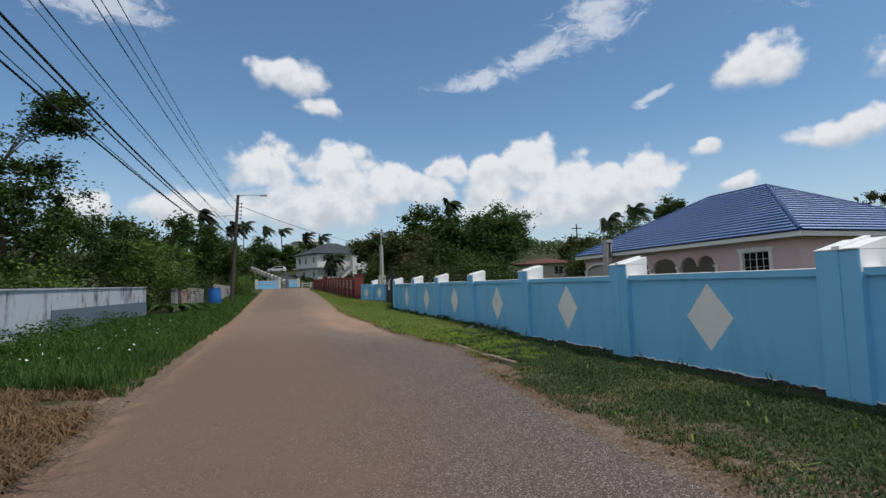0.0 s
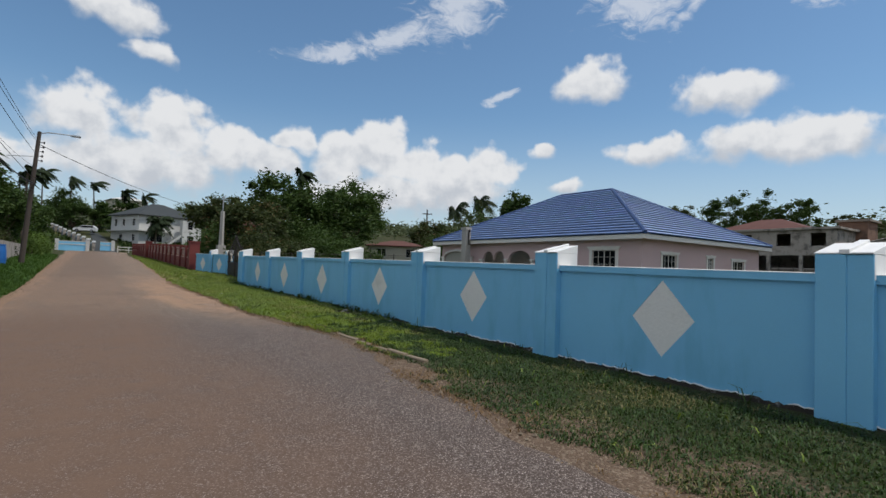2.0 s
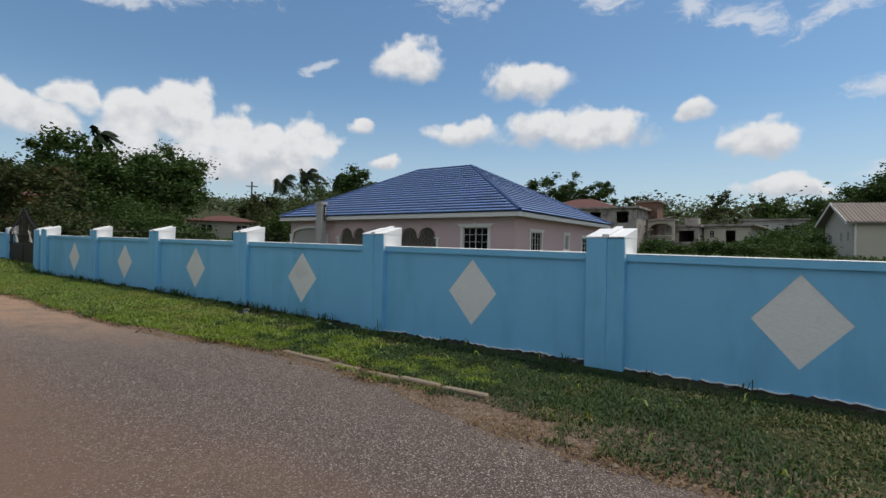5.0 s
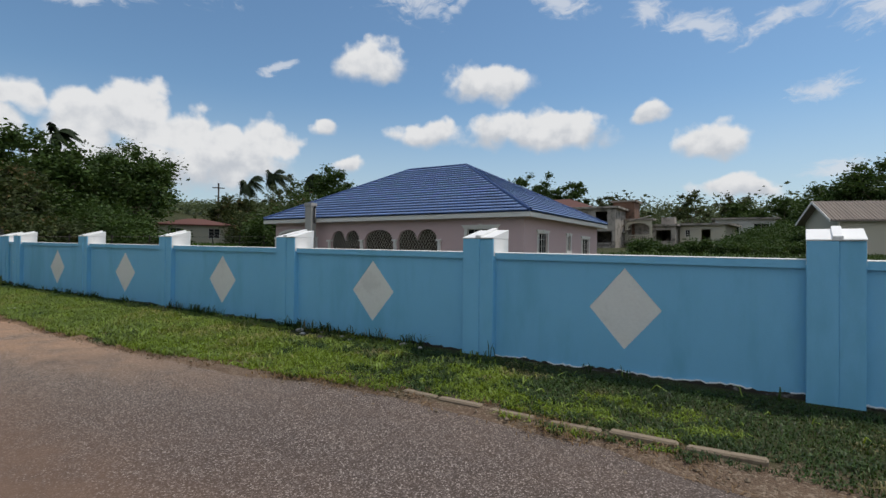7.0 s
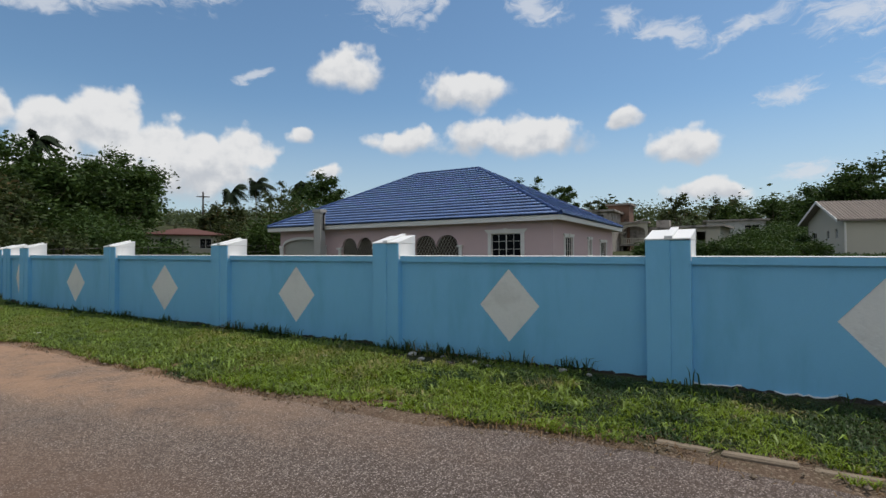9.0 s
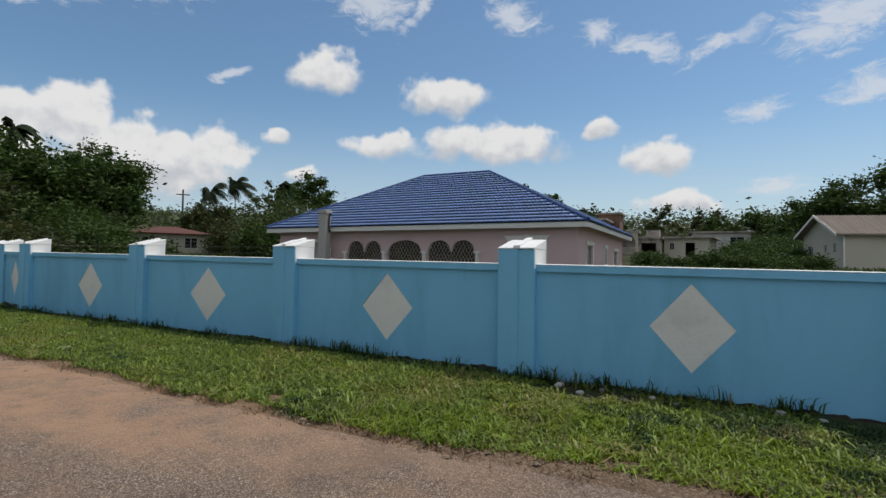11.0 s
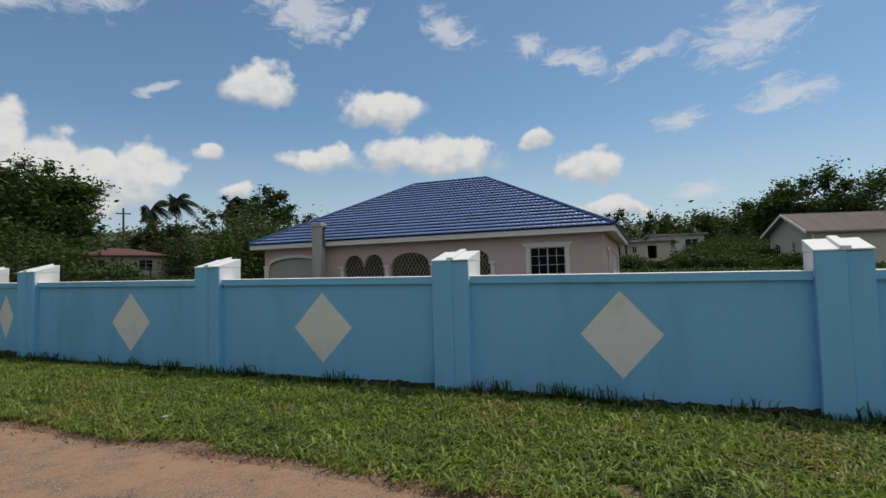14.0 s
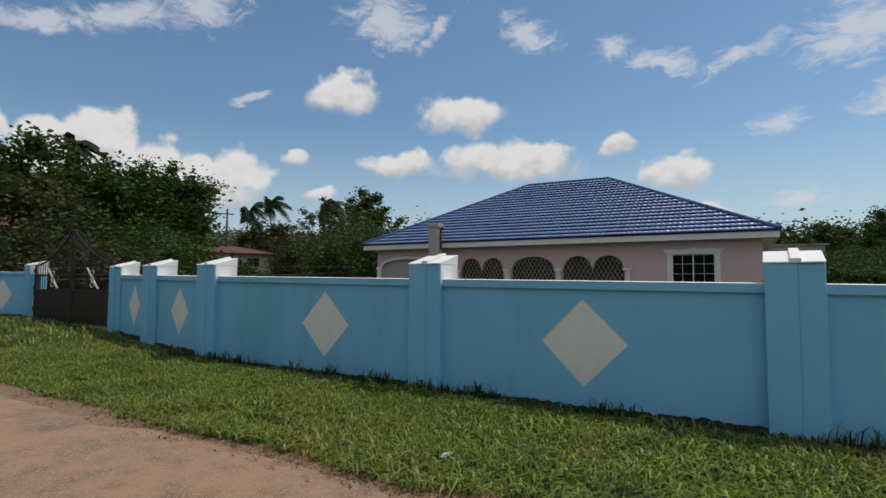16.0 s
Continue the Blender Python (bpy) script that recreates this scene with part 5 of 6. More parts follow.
def build_backdrop_houses():
    # unfinished two-storey house
    b, z = building("unfinished_house", (80.2, 32.3), 3, 12, 17, 6.2, M_CONCRETE, "weathered two-storey concrete house, unfinished, with dark openings",
                    open_left=[(1.2, 2.95, 4.05, 5.75), (5.35, 7.1, 4.05, 5.75), (10.4, 12.0, 4.05, 5.75), (0.5, 3.9, 0.4, 2.78), (4.35, 7.9, 0.4, 2.78), (8.4, 12, 0.4, 2.78)], z0=2.45, over=0.5)
    balustrade(b, (0.1, 0.6), (0.1, 3.8), 0.35, M_CONCRETE, 0.6)
    balustrade(b, (0.1, 4.4), (0.1, 7.8), 0.35, M_CONCRETE, 0.6)
    bm = bmesh.new()
    c = [bm.verts.new(v) for v in ((2, 4, 6.7), (11, 4, 6.7), (11, 17, 6.7), (2, 17, 6.7), (6.5, 9, 8.5), (6.5, 12, 8.5))]
    for f in ((0, 1, 4), (1, 2, 5, 4), (2, 3, 5), (3, 0, 4, 5), (3, 2, 1, 0)):
        bm.faces.new([c[i] for i in f])
    part("upper_roof", bm, M_RUSTROOF, b, "low rust-red hipped roof")
    # stair tower beside it
    t, z = building("stair_tower", (87.0, 31.3), 3, 4, 3.3, 7.7, M_BROWNBLOCK, "brown weathered stair tower with a dark flat roof", z0=2.4, over=0.35, roof_mat=M_TANROOF, open_left=[(0.4, 2.9, 0.2, 4.6)], category="tower")
    bm = bmesh.new()
    for k in range(12):
        y0 = 4.4 - 0.34 * k
        box(bm, (-2.6, y0 - 0.34, 0.30 + 0.27 * k), (-1.4, y0, 0.40 + 0.27 * k))
    rod(bm, (-2.65, 4.4, 1.2), (-2.65, 0.4, 4.4), 0.07, sides=6)
    rod(bm, (-2.65, 0.4, 4.4), (-2.65, -2.8, 5.2), 0.10, sides=6)
    rod(bm, (-1.4, 4.4, 0.2), (-1.4, 0.3, 3.4), 0.14, sides=4)
    part("stair_flight", bm, M_CONCRETE, t, "outdoor concrete stair")
    # house with the arched balcony
    a, z = building("balcony_house", (87.6, 25.4), 0, 8, 3.3, 3.6, M_CONCRETE, "old cream concrete house with an arched balcony", z0=2.6, over=0.35, open_left=[(0.6, 2.8, 1.3, 3.0)])
    bm = wall_with_openings(4.0, 1.3, 4.5, 0.2, [(0.35, 3.65, 1.3, arch_head(0.35, 3.65, 3.3, 0.75))], 0.2)
    bmesh.ops.translate(bm, vec=(-1.8, 3.0, 0), verts=bm.verts)
    part("balcony_arch", bm, M_CREAMWALL, a)
    bm = bmesh.new()
    box(bm, (-2.0, 2.8, 1.05), (0, 7.2, 1.3))
    box(bm, (-2.0, 2.8, 4.5), (0, 7.2, 4.75))
    box(bm, (-0.2, 3.4, 1.31), (0, 7.1, 4.49))
    box(bm, (-1.6, 3.0, 0), (-1.3, 3.3, 1.05))
    box(bm, (-1.6, 6.7, 0), (-1.3, 7.0, 1.05))
    part("balcony_slab", bm, M_CONCRETE, a)
    balustrade(a, (-1.85, 3.3), (-1.85, 6.7), 1.3, M_CREAMWALL)
    box_part("water_tank", (1, 0.3, 3.89), (2.6, 2.2, 5.0), M_CONCRETE, a, "grey roof-top water tank")
    # long low wing and the white flat-roofed house
    building("low_wing", (89.6, 18.8), -4, 9, 6.4, 3.65, M_CREAMWALL, "low cream flat-roofed wing beside bushes", z0=2.7, over=0.7, left=[(4.9, 5.6, 1.9, 3.0)], open_left=[(2.0, 3.3, 1.0, 3.0)])
    building("flat_roofed_house", (107.8, 13.2), 6, 10, 9.2, 4.75, M_OFFWHITE, "white flat-roofed house with dark windows", z0=3.4, over=0.6, left=[(5.4, 7.6, 2.5, 4.0), (1.0, 3.2, 2.5, 4.0)])
    # cream gabled house: gable towards the bungalow
    gabled_house()
    # small house with the rust roof between trees
    building("rust_roofed_house", (30.5, 66.5), -30, 7.5, 6, 2.4, M_CREAMWALL, "small cream house with a rust-red hipped roof", front=[(1.2, 2.4, 0.9, 2.0), (5.0, 6.2, 0.9, 2.0)], roof="hip", roof_mat=M_RUSTROOF, rise_=0.8, over=0.35, z0=2.15)
    building("orange_walled_house", (14.5, 82.0), 0, 12, 8, 5.2, material("faded_orange_render", (0.50, 0.27, 0.13), 0.85, 0.12, 0.8), "faded orange house half hidden by trees", front=[(2, 3.4, 2.6, 4.0), (8, 9.4, 2.6, 4.0)], roof="hip", roof_mat=M_RUSTROOF, rise_=2.2, over=0.6)
    # white two-storey house at the end of the road
    w, z = building("two_storey_house", (8.0, 125.5), 24, 13.5, 11, 6.6, M_OFFWHITE, "white two-storey house with a dark grey hipped roof", z0=4.1,
                    front=[(2.2, 4.9, 4.3, 6.0), (2.4, 4.9, 1.2, 2.8), (9.4, 11.6, 4.3, 5.9), (9.4, 11.8, 0.9, 2.9)],
                    left=[(1.5, 2.5, 4.3, 5.8), (5.5, 6.5, 4.3, 5.8), (8.6, 9.6, 4.3, 5.8), (1.5, 2.5, 1.2, 2.6), (6.5, 7.5, 1.0, 2.6)], roof="hip", roof_mat=M_GREYROOF, rise_=2.9, over=0.7)
    bm = bmesh.new()
    box(bm, (-0.9, -0.9, 3.25), (7.0, -0.02, 3.45))
    box(bm, (-0.9, -0.02, 3.25), (-0.02, 11.0, 3.45))
    part("storey_canopy", bm, M_OFFWHITE, w)
    bm = bmesh.new()
    box(bm, (8.0, -2.0, 0), (9.1, -1.0, 6.0))
    part("entrance_column", bm, M_OFFWHITE, w)
    bm = bmesh.new()
    for k in range(12):
        box(bm, (7.6 - 0.33 * k, -1.8, 2.9 - 0.24 * k - 0.5), (7.93 - 0.33 * k, -0.6, 2.9 - 0.24 * k))
    part("entrance_stair", bm, M_OFFWHITE, w)
    building("hillside_house", (4.6, 172), 12, 8.5, 8, 6.6, M_CREAMWALL, "cream hillside house with a shallow pale roof", front=[(4.4, 6.2, 4.3, 5.6), (1.0, 2.4, 4.3, 5.6)], roof="hip", roof_mat=M_OFFWHITE, rise_=1.3, over=0.6, z0=11.2)


def gabled_house():
    z0, h, w, l, up = 1.5, 3.65, 7.0, 16.0, 1.75
    b = thing("gabled_house", (59.9, 6.6, z0), 19.5, "cream gabled house with a brown ribbed tile roof", "house")
    # local: gable along x at y 0 facing +y, long side along -y at x 0
    bm = bmesh.new()
    box(bm, (0, -l, 0), (0.2, -0.2, h))
    box(bm, (w - 0.2, -l, 0), (w, -0.2, h))
    box(bm, (0.2, -l, 0), (w - .2, -l + 0.2, h))
    part("long_wall", bm, M_CREAMWALL, b)
    bm = wall_with_openings(w, 0, h, 0.2, [(5.2, 6.1, 1.0, lambda y: 2.6), (2.6, 3.1, 1.9, lambda y: 2.7), (1.0, 1.5, 1.9, lambda y: 2.8)], 5.0)
    bmesh.ops.transform(bm, matrix=SWAP, verts=bm.verts)
    bmesh.ops.translate(bm, vec=(0, -0.2, 0), verts=bm.verts)
    prism(bm, [(0, h), (w, h), (w / 2, h + up)], -0.2, 0, "y")
    part("gable_wall", bm, M_CREAMWALL, b)
    for u0, u1, a, c in ((5.2, 6.1, 1.0, 2.6), (2.6, 3.1, 1.9, 2.7), (1.0, 1.5, 1.9, 2.8)):
        window(b, Matrix.Translation((u0, -0.02, a)) @ SWAP @ Matrix.Scale(-1, 4, (1, 0, 0)), u1 - u0, c - a, M_TRIM, 2, 3, 0.0)
    for s, x0, x1 in (("roof_slope", -0.5, w / 2), ("roof_slope", w + 0.5, w / 2)):
        e = h - 0.5 * up / (w / 2)
        bm = bmesh.new()
        v = [bm.verts.new(p) for p in ((x0, 0.7, e), (x1, 0.7, h + up), (x1, -l - 0.7, h + up), (x0, -l - 0.7, e),
                                       (x0, 0.7, e + 0.16), (x1, 0.7, h + up + 0.16), (x1, -l - .7, h + up + 0.16), (x0, -l - .7, e + 0.16))]
        for f in ((0, 1, 2, 3), (7, 6, 5, 4), (0, 4, 5, 1), (3, 2, 6, 7), (0, 3, 7, 4), (1, 5, 6, 2)):
            bm.faces.new([v[i] for i in f])
        slope = part(s, bm, M_TANROOF, b)
        for k in range(58):
            y = 0.6 - 0.3 * k
            bm = bmesh.new()
            rod(bm, (x0, y, e + 0.17), (x1, y, h + up + 0.17), 0.07, sides=5)
            part("roof_course", bm, M_TANROOF, slope)
    bm = bmesh.new()
    for x0, x1 in ((-0.5, w / 2), (w + 0.5, w / 2)):
        e = h - 0.5 * up / (w / 2)
        v = [bm.verts.new(p) for p in ((x0, 0.705, e - 0.05), (x1, 0.705, h + up - 0.05), (x1, 0.705, h + up + 0.2), (x0, 0.705, e + 0.2),
                                       (x0, 0.76, e - 0.05), (x1, 0.76, h + up - 0.05), (x1, 0.76, h + up + 0.2), (x0, 0.76, e + 0.2))]
        for f in ((3, 2, 1, 0), (4, 5, 6, 7), (0, 1, 5, 4), (2, 3, 7, 6), (1, 2, 6, 5), (3, 0, 4, 7)):
            bm.faces.new([v[i] for i in f])
    part("barge_board", bm, M_TRIM, b, "cream barge boards")
    bm = bmesh.new()
    rod(bm, (-0.1, -0.1, 0), (-0.1, -0.1, h), 0.09, sides=8)
    part("downpipe", bm, M_TRIM, b)
    return b, z0


def build_far_end():
    f = thing("far_blue_wall", (0, 0, 0), 0, "pale blue gate wall closing the end of the road", "wall", kind="structure")
    for x0, x1, y in ((-4.6, -0.6, 117), (1.6, 3.3, 119)):
        z = ground_z(x0, y)
        box_part("panel", (x0, y, z - 0.3), (x1, y + 0.2, z + 1.55), M_BLUE, f)
        box_part("rail", (x0, y - 0.03, z + 1.553), (x1, y + 0.23, z + 1.68), M_OFFWHITE, f)
        box_part("rail", (x0, y - 0.05, z + 1.0), (x1, y - 0.002, z + 1.15), M_OFFWHITE, f)
    for x, y in ((-4.8, 117), (-0.3, 117), (3.6, 119)):
        z = ground_z(x, y)
        box_part("post", (x - 0.28, y - 0.2, z - 0.3), (x + 0.28, y + 0.4, z + 1.95), M_OFFWHITE, f)
    low = thing("pale_rail_fence", (0, 0, 0), 0, "pale green low rail fence before the white house", "fence", kind="structure")
    for k in range(4):
        x = 4.3 + 1.7 * k
        z = ground_z(x, 116)
        box_part("post", (x - .08, 116, z - .2), (x + .08, 116.2, z + 1.2), M_OFFWHITE, low)
    for zz in (0.45, 0.95):
        z = ground_z(6, 116)
        box_part("rail", (4.3, 116.05, z + zz), (9.4, 116.15, z + zz + 0.14), M_OFFWHITE, low)
    hill = thing("hillside_wall", (0, 0, 0), 0, "dark stone hillside wall with white-topped posts", "wall", kind="structure")
    p0, p1 = Vector((-8.5, 146, 0)), Vector((0.6, 119.5, 0))
    for k in range(12):
        a, b = p0.lerp(p1, k / 11), p0.lerp(p1, min(1, (k + 1) / 11))
        za, zb = ground_z(a.x, a.y) + 0.2, ground_z(b.x, b.y) + 0.2
        box_part("post", (a.x - .25, a.y - .25, za - 0.6), (a.x + .25, a.y + .25, za + 1.2), M_CONCRETE, hill)
        box_part("post_cap", (a.x - .3, a.y - .3, za + 1.203), (a.x + .3, a.y + .3, za + 1.5), M_WHITE, hill)
        if k < 11:
            bm = bmesh.new()
            prism(bm, [(a.y, za - 0.6), (b.y, zb - 0.6), (b.y, zb + 0.9), (a.y, za + 0.9)], (a.x + b.x) / 2 - 0.1, (a.x + b.x) / 2 + 0.1, "x")
            part("infill", bm, M_GREYPAINT, hill)
    # driveway up the hill
    verts, faces = [], []
    for k in range(14):
        y = 118 + 2.0 * k
        for x in (0.8 - 0.08 * k, 4.6 - 0.25 * k):
            verts.append((x, y, ground_z(x, y) + 0.06))
    faces = [(2 * k, 2 * k + 1, 2 * k + 3, 2 * k + 2) for k in range(13)]
    tagged(mesh_object("driveway", verts, faces, M_GREYROOF), "grey concrete driveway climbing the hill", "driveway", kind="structure")
    # parked car on the driveway
    y = 140.0
    c = thing("parked_car", (-1.0, y, ground_z(-1.0, y) + 0.35), 75, "white estate car parked on the hillside drive", "car")
    M_CAR = material("white_car_paint", (0.72, 0.73, 0.74), 0.3, 0.02, spec=0.6)
    bm = bmesh.new()
    prism(bm, [(-2.1, 0.35), (2.1, 0.35), (2.15, 0.75), (1.9, 0.95), (1.0, 1.02), (0.4, 1.5), (-1.6, 1.52), (-2.1, 1.05)], -0.85, 0.85, "x")
    bmesh.ops.bevel(bm, geom=bm.edges[:], offset=0.06, segments=2, affect="EDGES")
    part("car_body", bm, M_CAR, c)
    for x in (-0.855, 0.845):
        bm = bmesh.new()
        prism(bm, [(0.85, 1.03), (0.35, 1.42), (-1.5, 1.44), (-1.85, 1.06)], x, x + 0.01, "x")
        part("side_glass", bm, M_GLASS, c)
    for x in (-0.86, 0.68):
        for yy in (-1.35, 1.35):
            bm = bmesh.new()
            rod(bm, (x, yy, 0.34), (x + 0.18, yy, 0.34), 0.34, sides=18)
            wheel = part("wheel", bm, M_WIRE, c, "black tyre")
            bm = bmesh.new()
            rod(bm, (x - 0.005, yy, 0.34), (x + 0.185, yy, 0.34), 0.2, sides=14)
            part("rim", bm, M_STEEL, wheel)


build_backdrop_houses()
build_far_end()

# ---------- trees and shrubs ----------


def bent_branch():
    """Thin wind-bent limbs that arch out of the tall tree and end in a leafy tuft."""
    t = thing("bent_limb", (-9.8, 25, 6.2), 0, "thin wind-bent limbs arching out to a leafy tuft", "branch")
    at = []
    for k in range(6):
        dy, lift = RNG.uniform(-0.5, 0.5), RNG.uniform(-0.35, 0.35)
        pts = [Vector((-0.5 + 2.7 * f - 0.25 * k * f * (1 - f), dy * f, 0.2 + (3.4 + lift) * math.sin(f * 1.75) * (0.9 - 0.05 * k))) for f in [i / 12 for i in range(13)]]
        bm = bmesh.new()
        sweep(bm, pts, 0.022, 5)
        part("limb", bm, M_BARK, t)
        for f, n, r in ((5, 10, 0.2), (7, 24, 0.22), (8, 40, 0.22), (9, 70, 0.24), (10, 90, 0.26), (11, 100, 0.28), (12, 110, 0.30)):
            at.append(np.array(pts[f]) + RNG.normal(size=(n, 3)) * (r * 1.35, r, r * 0.42))
    leaves = quads_object("tuft", leaf_quads(np.concatenate(at), 0.105), M_LEAF)
    leaves.parent = t


def build_trees():
    g = "trees behind the blue wall"
    d = "dense dark green broadleaf tree behind the wall"
    tree("broadleaf_tree", 13.0, 71, 8.0, 3.3, d, M_LEAF3, 5000, 0.2, 44, group=g)
    tree("broadleaf_tree", 18.0, 63, 10.4, 4.4, "tall airy broadleaf tree with sky between its leaves", M_LEAF, 5600, 0.21, 64, sparse=0.45, low=0.25, group=g)
    tree("broadleaf_tree", 21.5, 66, 8.6, 4.6, d, M_LEAF, 6500, 0.2, 56, low=0.2, group=g)
    tree("broadleaf_tree", 25.8, 63, 9.5, 4.5, d, M_LEAF, 7500, 0.2, 60, low=0.2, group=g)
    tree("broadleaf_tree", 33.5, 79, 12.2, 5.0, d, M_LEAF, 7500, 0.22, 60, low=0.2, group=g)
    tree("broadleaf_tree", 14.0, 56, 6.6, 3.6, "wind-tossed tree with dry brownish leaves", M_LEAF3, 4200, 0.18, 44, low=0.25, sparse=0.3, group=g)
    tree("broadleaf_tree", 42.0, 70, 6.3, 3.2, d, M_LEAF3, 3600, 0.2, 34, low=0.15, group=g)
    palm("coconut_palm", 22.6, 71.5, 11.3, "coconut palm bent by the wind above the trees", 14, 2.3, (1.1, -0.5))
    s = "dark shrubs crowding behind the wall"
    for x, y, w, h, m in ((12.8, 51, 2.4, 3.2, M_LEAF3), (14.5, 49, 2.6, 2.6, M_LEAF3), (18, 51, 3.2, 3.6, M_LEAF), (21.5, 51.5, 2.6, 2.0, M_LEAF), (11.5, 58, 3.2, 4.6, M_LEAF),
                          (19, 58, 3.4, 4.8, M_LEAF), (23.5, 59, 2.6, 4.0, M_LEAF), (31.5, 48, 2.8, 4.0, M_LEAF), (35, 51, 3.6, 5.2, M_LEAF3),
                          (40, 55, 4.2, 6.0, M_LEAF), (46, 58, 4.2, 6.4, M_LEAF), (36, 46.5, 3.4, 4.6, M_LEAF), (42, 48, 4.0, 5.2, M_LEAF), (52, 64, 4.5, 7.0, M_LEAF), (37.5, 60, 3.0, 4.0, M_LEAF3)):
        shrub("shrub", x, y, w, h, s, m, 2600, 0.15, "shrubs behind the wall")
    tree("broadleaf_tree", 57.5, 68, 11.5, 3.2, "dark round-topped tree beyond the bungalow", M_LEAF, 4200, 0.22, 34, low=0.45)
    tree("broadleaf_tree", 51.0, 70, 9.6, 3.6, "thin storm-stripped tree beyond the bungalow", M_LEAF3, 1500, 0.2, 40, sparse=0.8, low=0.2)
    tree("broadleaf_tree", 66.0, 70, 9.0, 3.0, "thin storm-stripped tree beyond the bungalow", M_LEAF3, 1300, 0.2, 40, sparse=0.8, low=0.3)
    palm("coconut_palm", 104.0, 140.0, 13.9, "tall coconut palm with fronds streaming in the wind", 30, 6.0, (1.0, -0.55))
    palm("coconut_palm", 83.5, 125.0, 11.9, "shorter coconut palm with drooping fronds", 20, 5.0, (0.5, -0.3))
    palm("coconut_palm", 74.0, 91.6, 11.4, "coconut palm behind the bungalow roof", 24, 4.4, (1.0, -0.5))
    # behind the unfinished house
    for x, y, h, r, m, n, sp in ((116, 60, 17, 4.2, M_LEAF, 4600, 0.2), (113, 66, 15.5, 4.4, M_LEAF, 4400, 0.1), (119, 53, 14.5, 3.6, M_LEAF, 3800, 0.2), (110, 73, 14, 4.0, M_LEAF3, 2200, 0.7), (118, 63, 13, 5.0, M_LEAF, 3600, 0.2),
                              (121, 46, 11.5, 4.0, M_LEAF3, 1500, 0.9), (118, 40, 10.5, 4.0, M_LEAF3, 1500, 0.9), (128, 30, 12.0, 4.2, M_LEAF3, 1900, 0.8), (134, 22, 11, 4.4, M_LEAF3, 2000, 0.8)):
        tree("broadleaf_tree", x, y, h, r, "storm-thinned tree behind the concrete houses", m, n, 0.26, 40, sparse=sp, low=0.25, group="trees behind the concrete houses")
    # right of the view, behind the gabled house
    for x, y, h, r in ((92, -2, 13.0, 6.0), (97, 2, 11.5, 5.0), (86, -9, 13.5, 6.5), (96, 5.5, 9.6, 4.8), (104, 3, 10.0, 5.0), (119, 12, 9.5, 5.0), (116, 19, 8.5, 4.0), (112, 5, 9, 5)):
        tree("broadleaf_tree", x, y, h, r, "broad dark green tree behind the gabled house", M_LEAF, 6000, 0.26, 54, low=0.15, group="trees behind the gabled house")
    for x, y, w, h in ((72, 11, 3.4, 2.3), (77, 13, 3.6, 2.6), (82, 11, 4.0, 3.4), (78, 6, 3.8, 3.2), (66, 9.5, 3.0, 1.7), (70, 15, 3.0, 1.6), (84, 15.5, 3.0, 2.8), (88, 7, 4, 4.4), (90, 12, 3.6, 3.6), (96, 10, 4, 4.2), (62, 12, 2.6, 1.3)):
        shrub("shrub", x, y, w, h, "dark overgrown bushes on the vacant lot", M_LEAF, 2800, 0.16, "bushes on the vacant lot")
    for x, y, w, h in ((55, 9.6, 1.8, 1.3), (55.5, 12.4, 1.7, 1.0), (54.6, 14.8, 1.6, 1.2), (56, 17.2, 1.8, 1.4), (54.8, 19.8, 1.7, 1.1), (56.5, 22.4, 1.9, 1.3)):
        shrub("shrub", x, y, w, h, "low dark bushes along the edge of the vacant lot", M_LEAF, 2000, 0.13, "bushes on the vacant lot")
    # left of the road
    l = "trees left of the road"
    tree("broadleaf_tree", -9.8, 25, 7.8, 2.5, "tall leaning roadside tree with dark leaves", M_LEAF, 12000, 0.085, 60, low=0.25, group=l, trunk=0.18)
    bent_branch()
    tree("broadleaf_tree", -11.5, 21, 6.4, 2.6, "dusty storm-damaged tree behind the wall", M_LEAF3, 9000, 0.08, 50, low=0.2, group=l)
    tree("broadleaf_tree", -10.6, 33, 6.2, 3.0, "dark broadleaf tree behind the wall", M_LEAF, 9000, 0.10, 50, low=0.15, group=l)
    tree("broadleaf_tree", -7.7, 37, 4.9, 3.0, "bright green rounded tree over the yard wall", M_LEAF2, 10000, 0.085, 56, low=0.12, group=l)
    tree("broadleaf_tree", -10.5, 47, 6.8, 3.0, "dark broadleaf tree behind the yard wall", M_LEAF, 5000, 0.16, 46, low=0.2, group=l)
    tree("broadleaf_tree", -8.3, 56, 8.2, 3.2, "dark broadleaf tree behind the yard wall", M_LEAF, 5500, 0.16, 46, low=0.2, group=l)
    tree("broadleaf_tree", -7.0, 66, 6.8, 2.8, "dark broadleaf tree behind the yard wall", M_LEAF, 4500, 0.17, 40, low=0.15, group=l)
    tree("broadleaf_tree", -8.0, 82, 8.0, 3.4, "dark broadleaf tree behind the yard wall", M_LEAF, 4200, 0.2, 40, low=0.15, group=l)
    tree("broadleaf_tree", -9.0, 100, 8.5, 3.6, "dark broadleaf tree behind the yard wall", M_LEAF, 4200, 0.2, 40, low=0.15, group=l)
    for x, y, h, r in ((-9.5, 136, 7.0, 3.2), (-3.6, 147, 7.0, 3.4), (-10, 128, 7.5, 3.6), (-5.5, 152, 9.0, 4.4), (1.5, 150, 6.8, 3.0), (6.5, 153, 8.4, 3.6), (12, 150, 6.5, 3.5), (20, 146, 8, 4), (-14, 140, 9, 4.5)):
        tree("broadleaf_tree", x, y, h, r, "dark broadleaf tree on the hillside", M_LEAF, 3200, 0.24, 36, low=0.1, group="trees on the hillside")
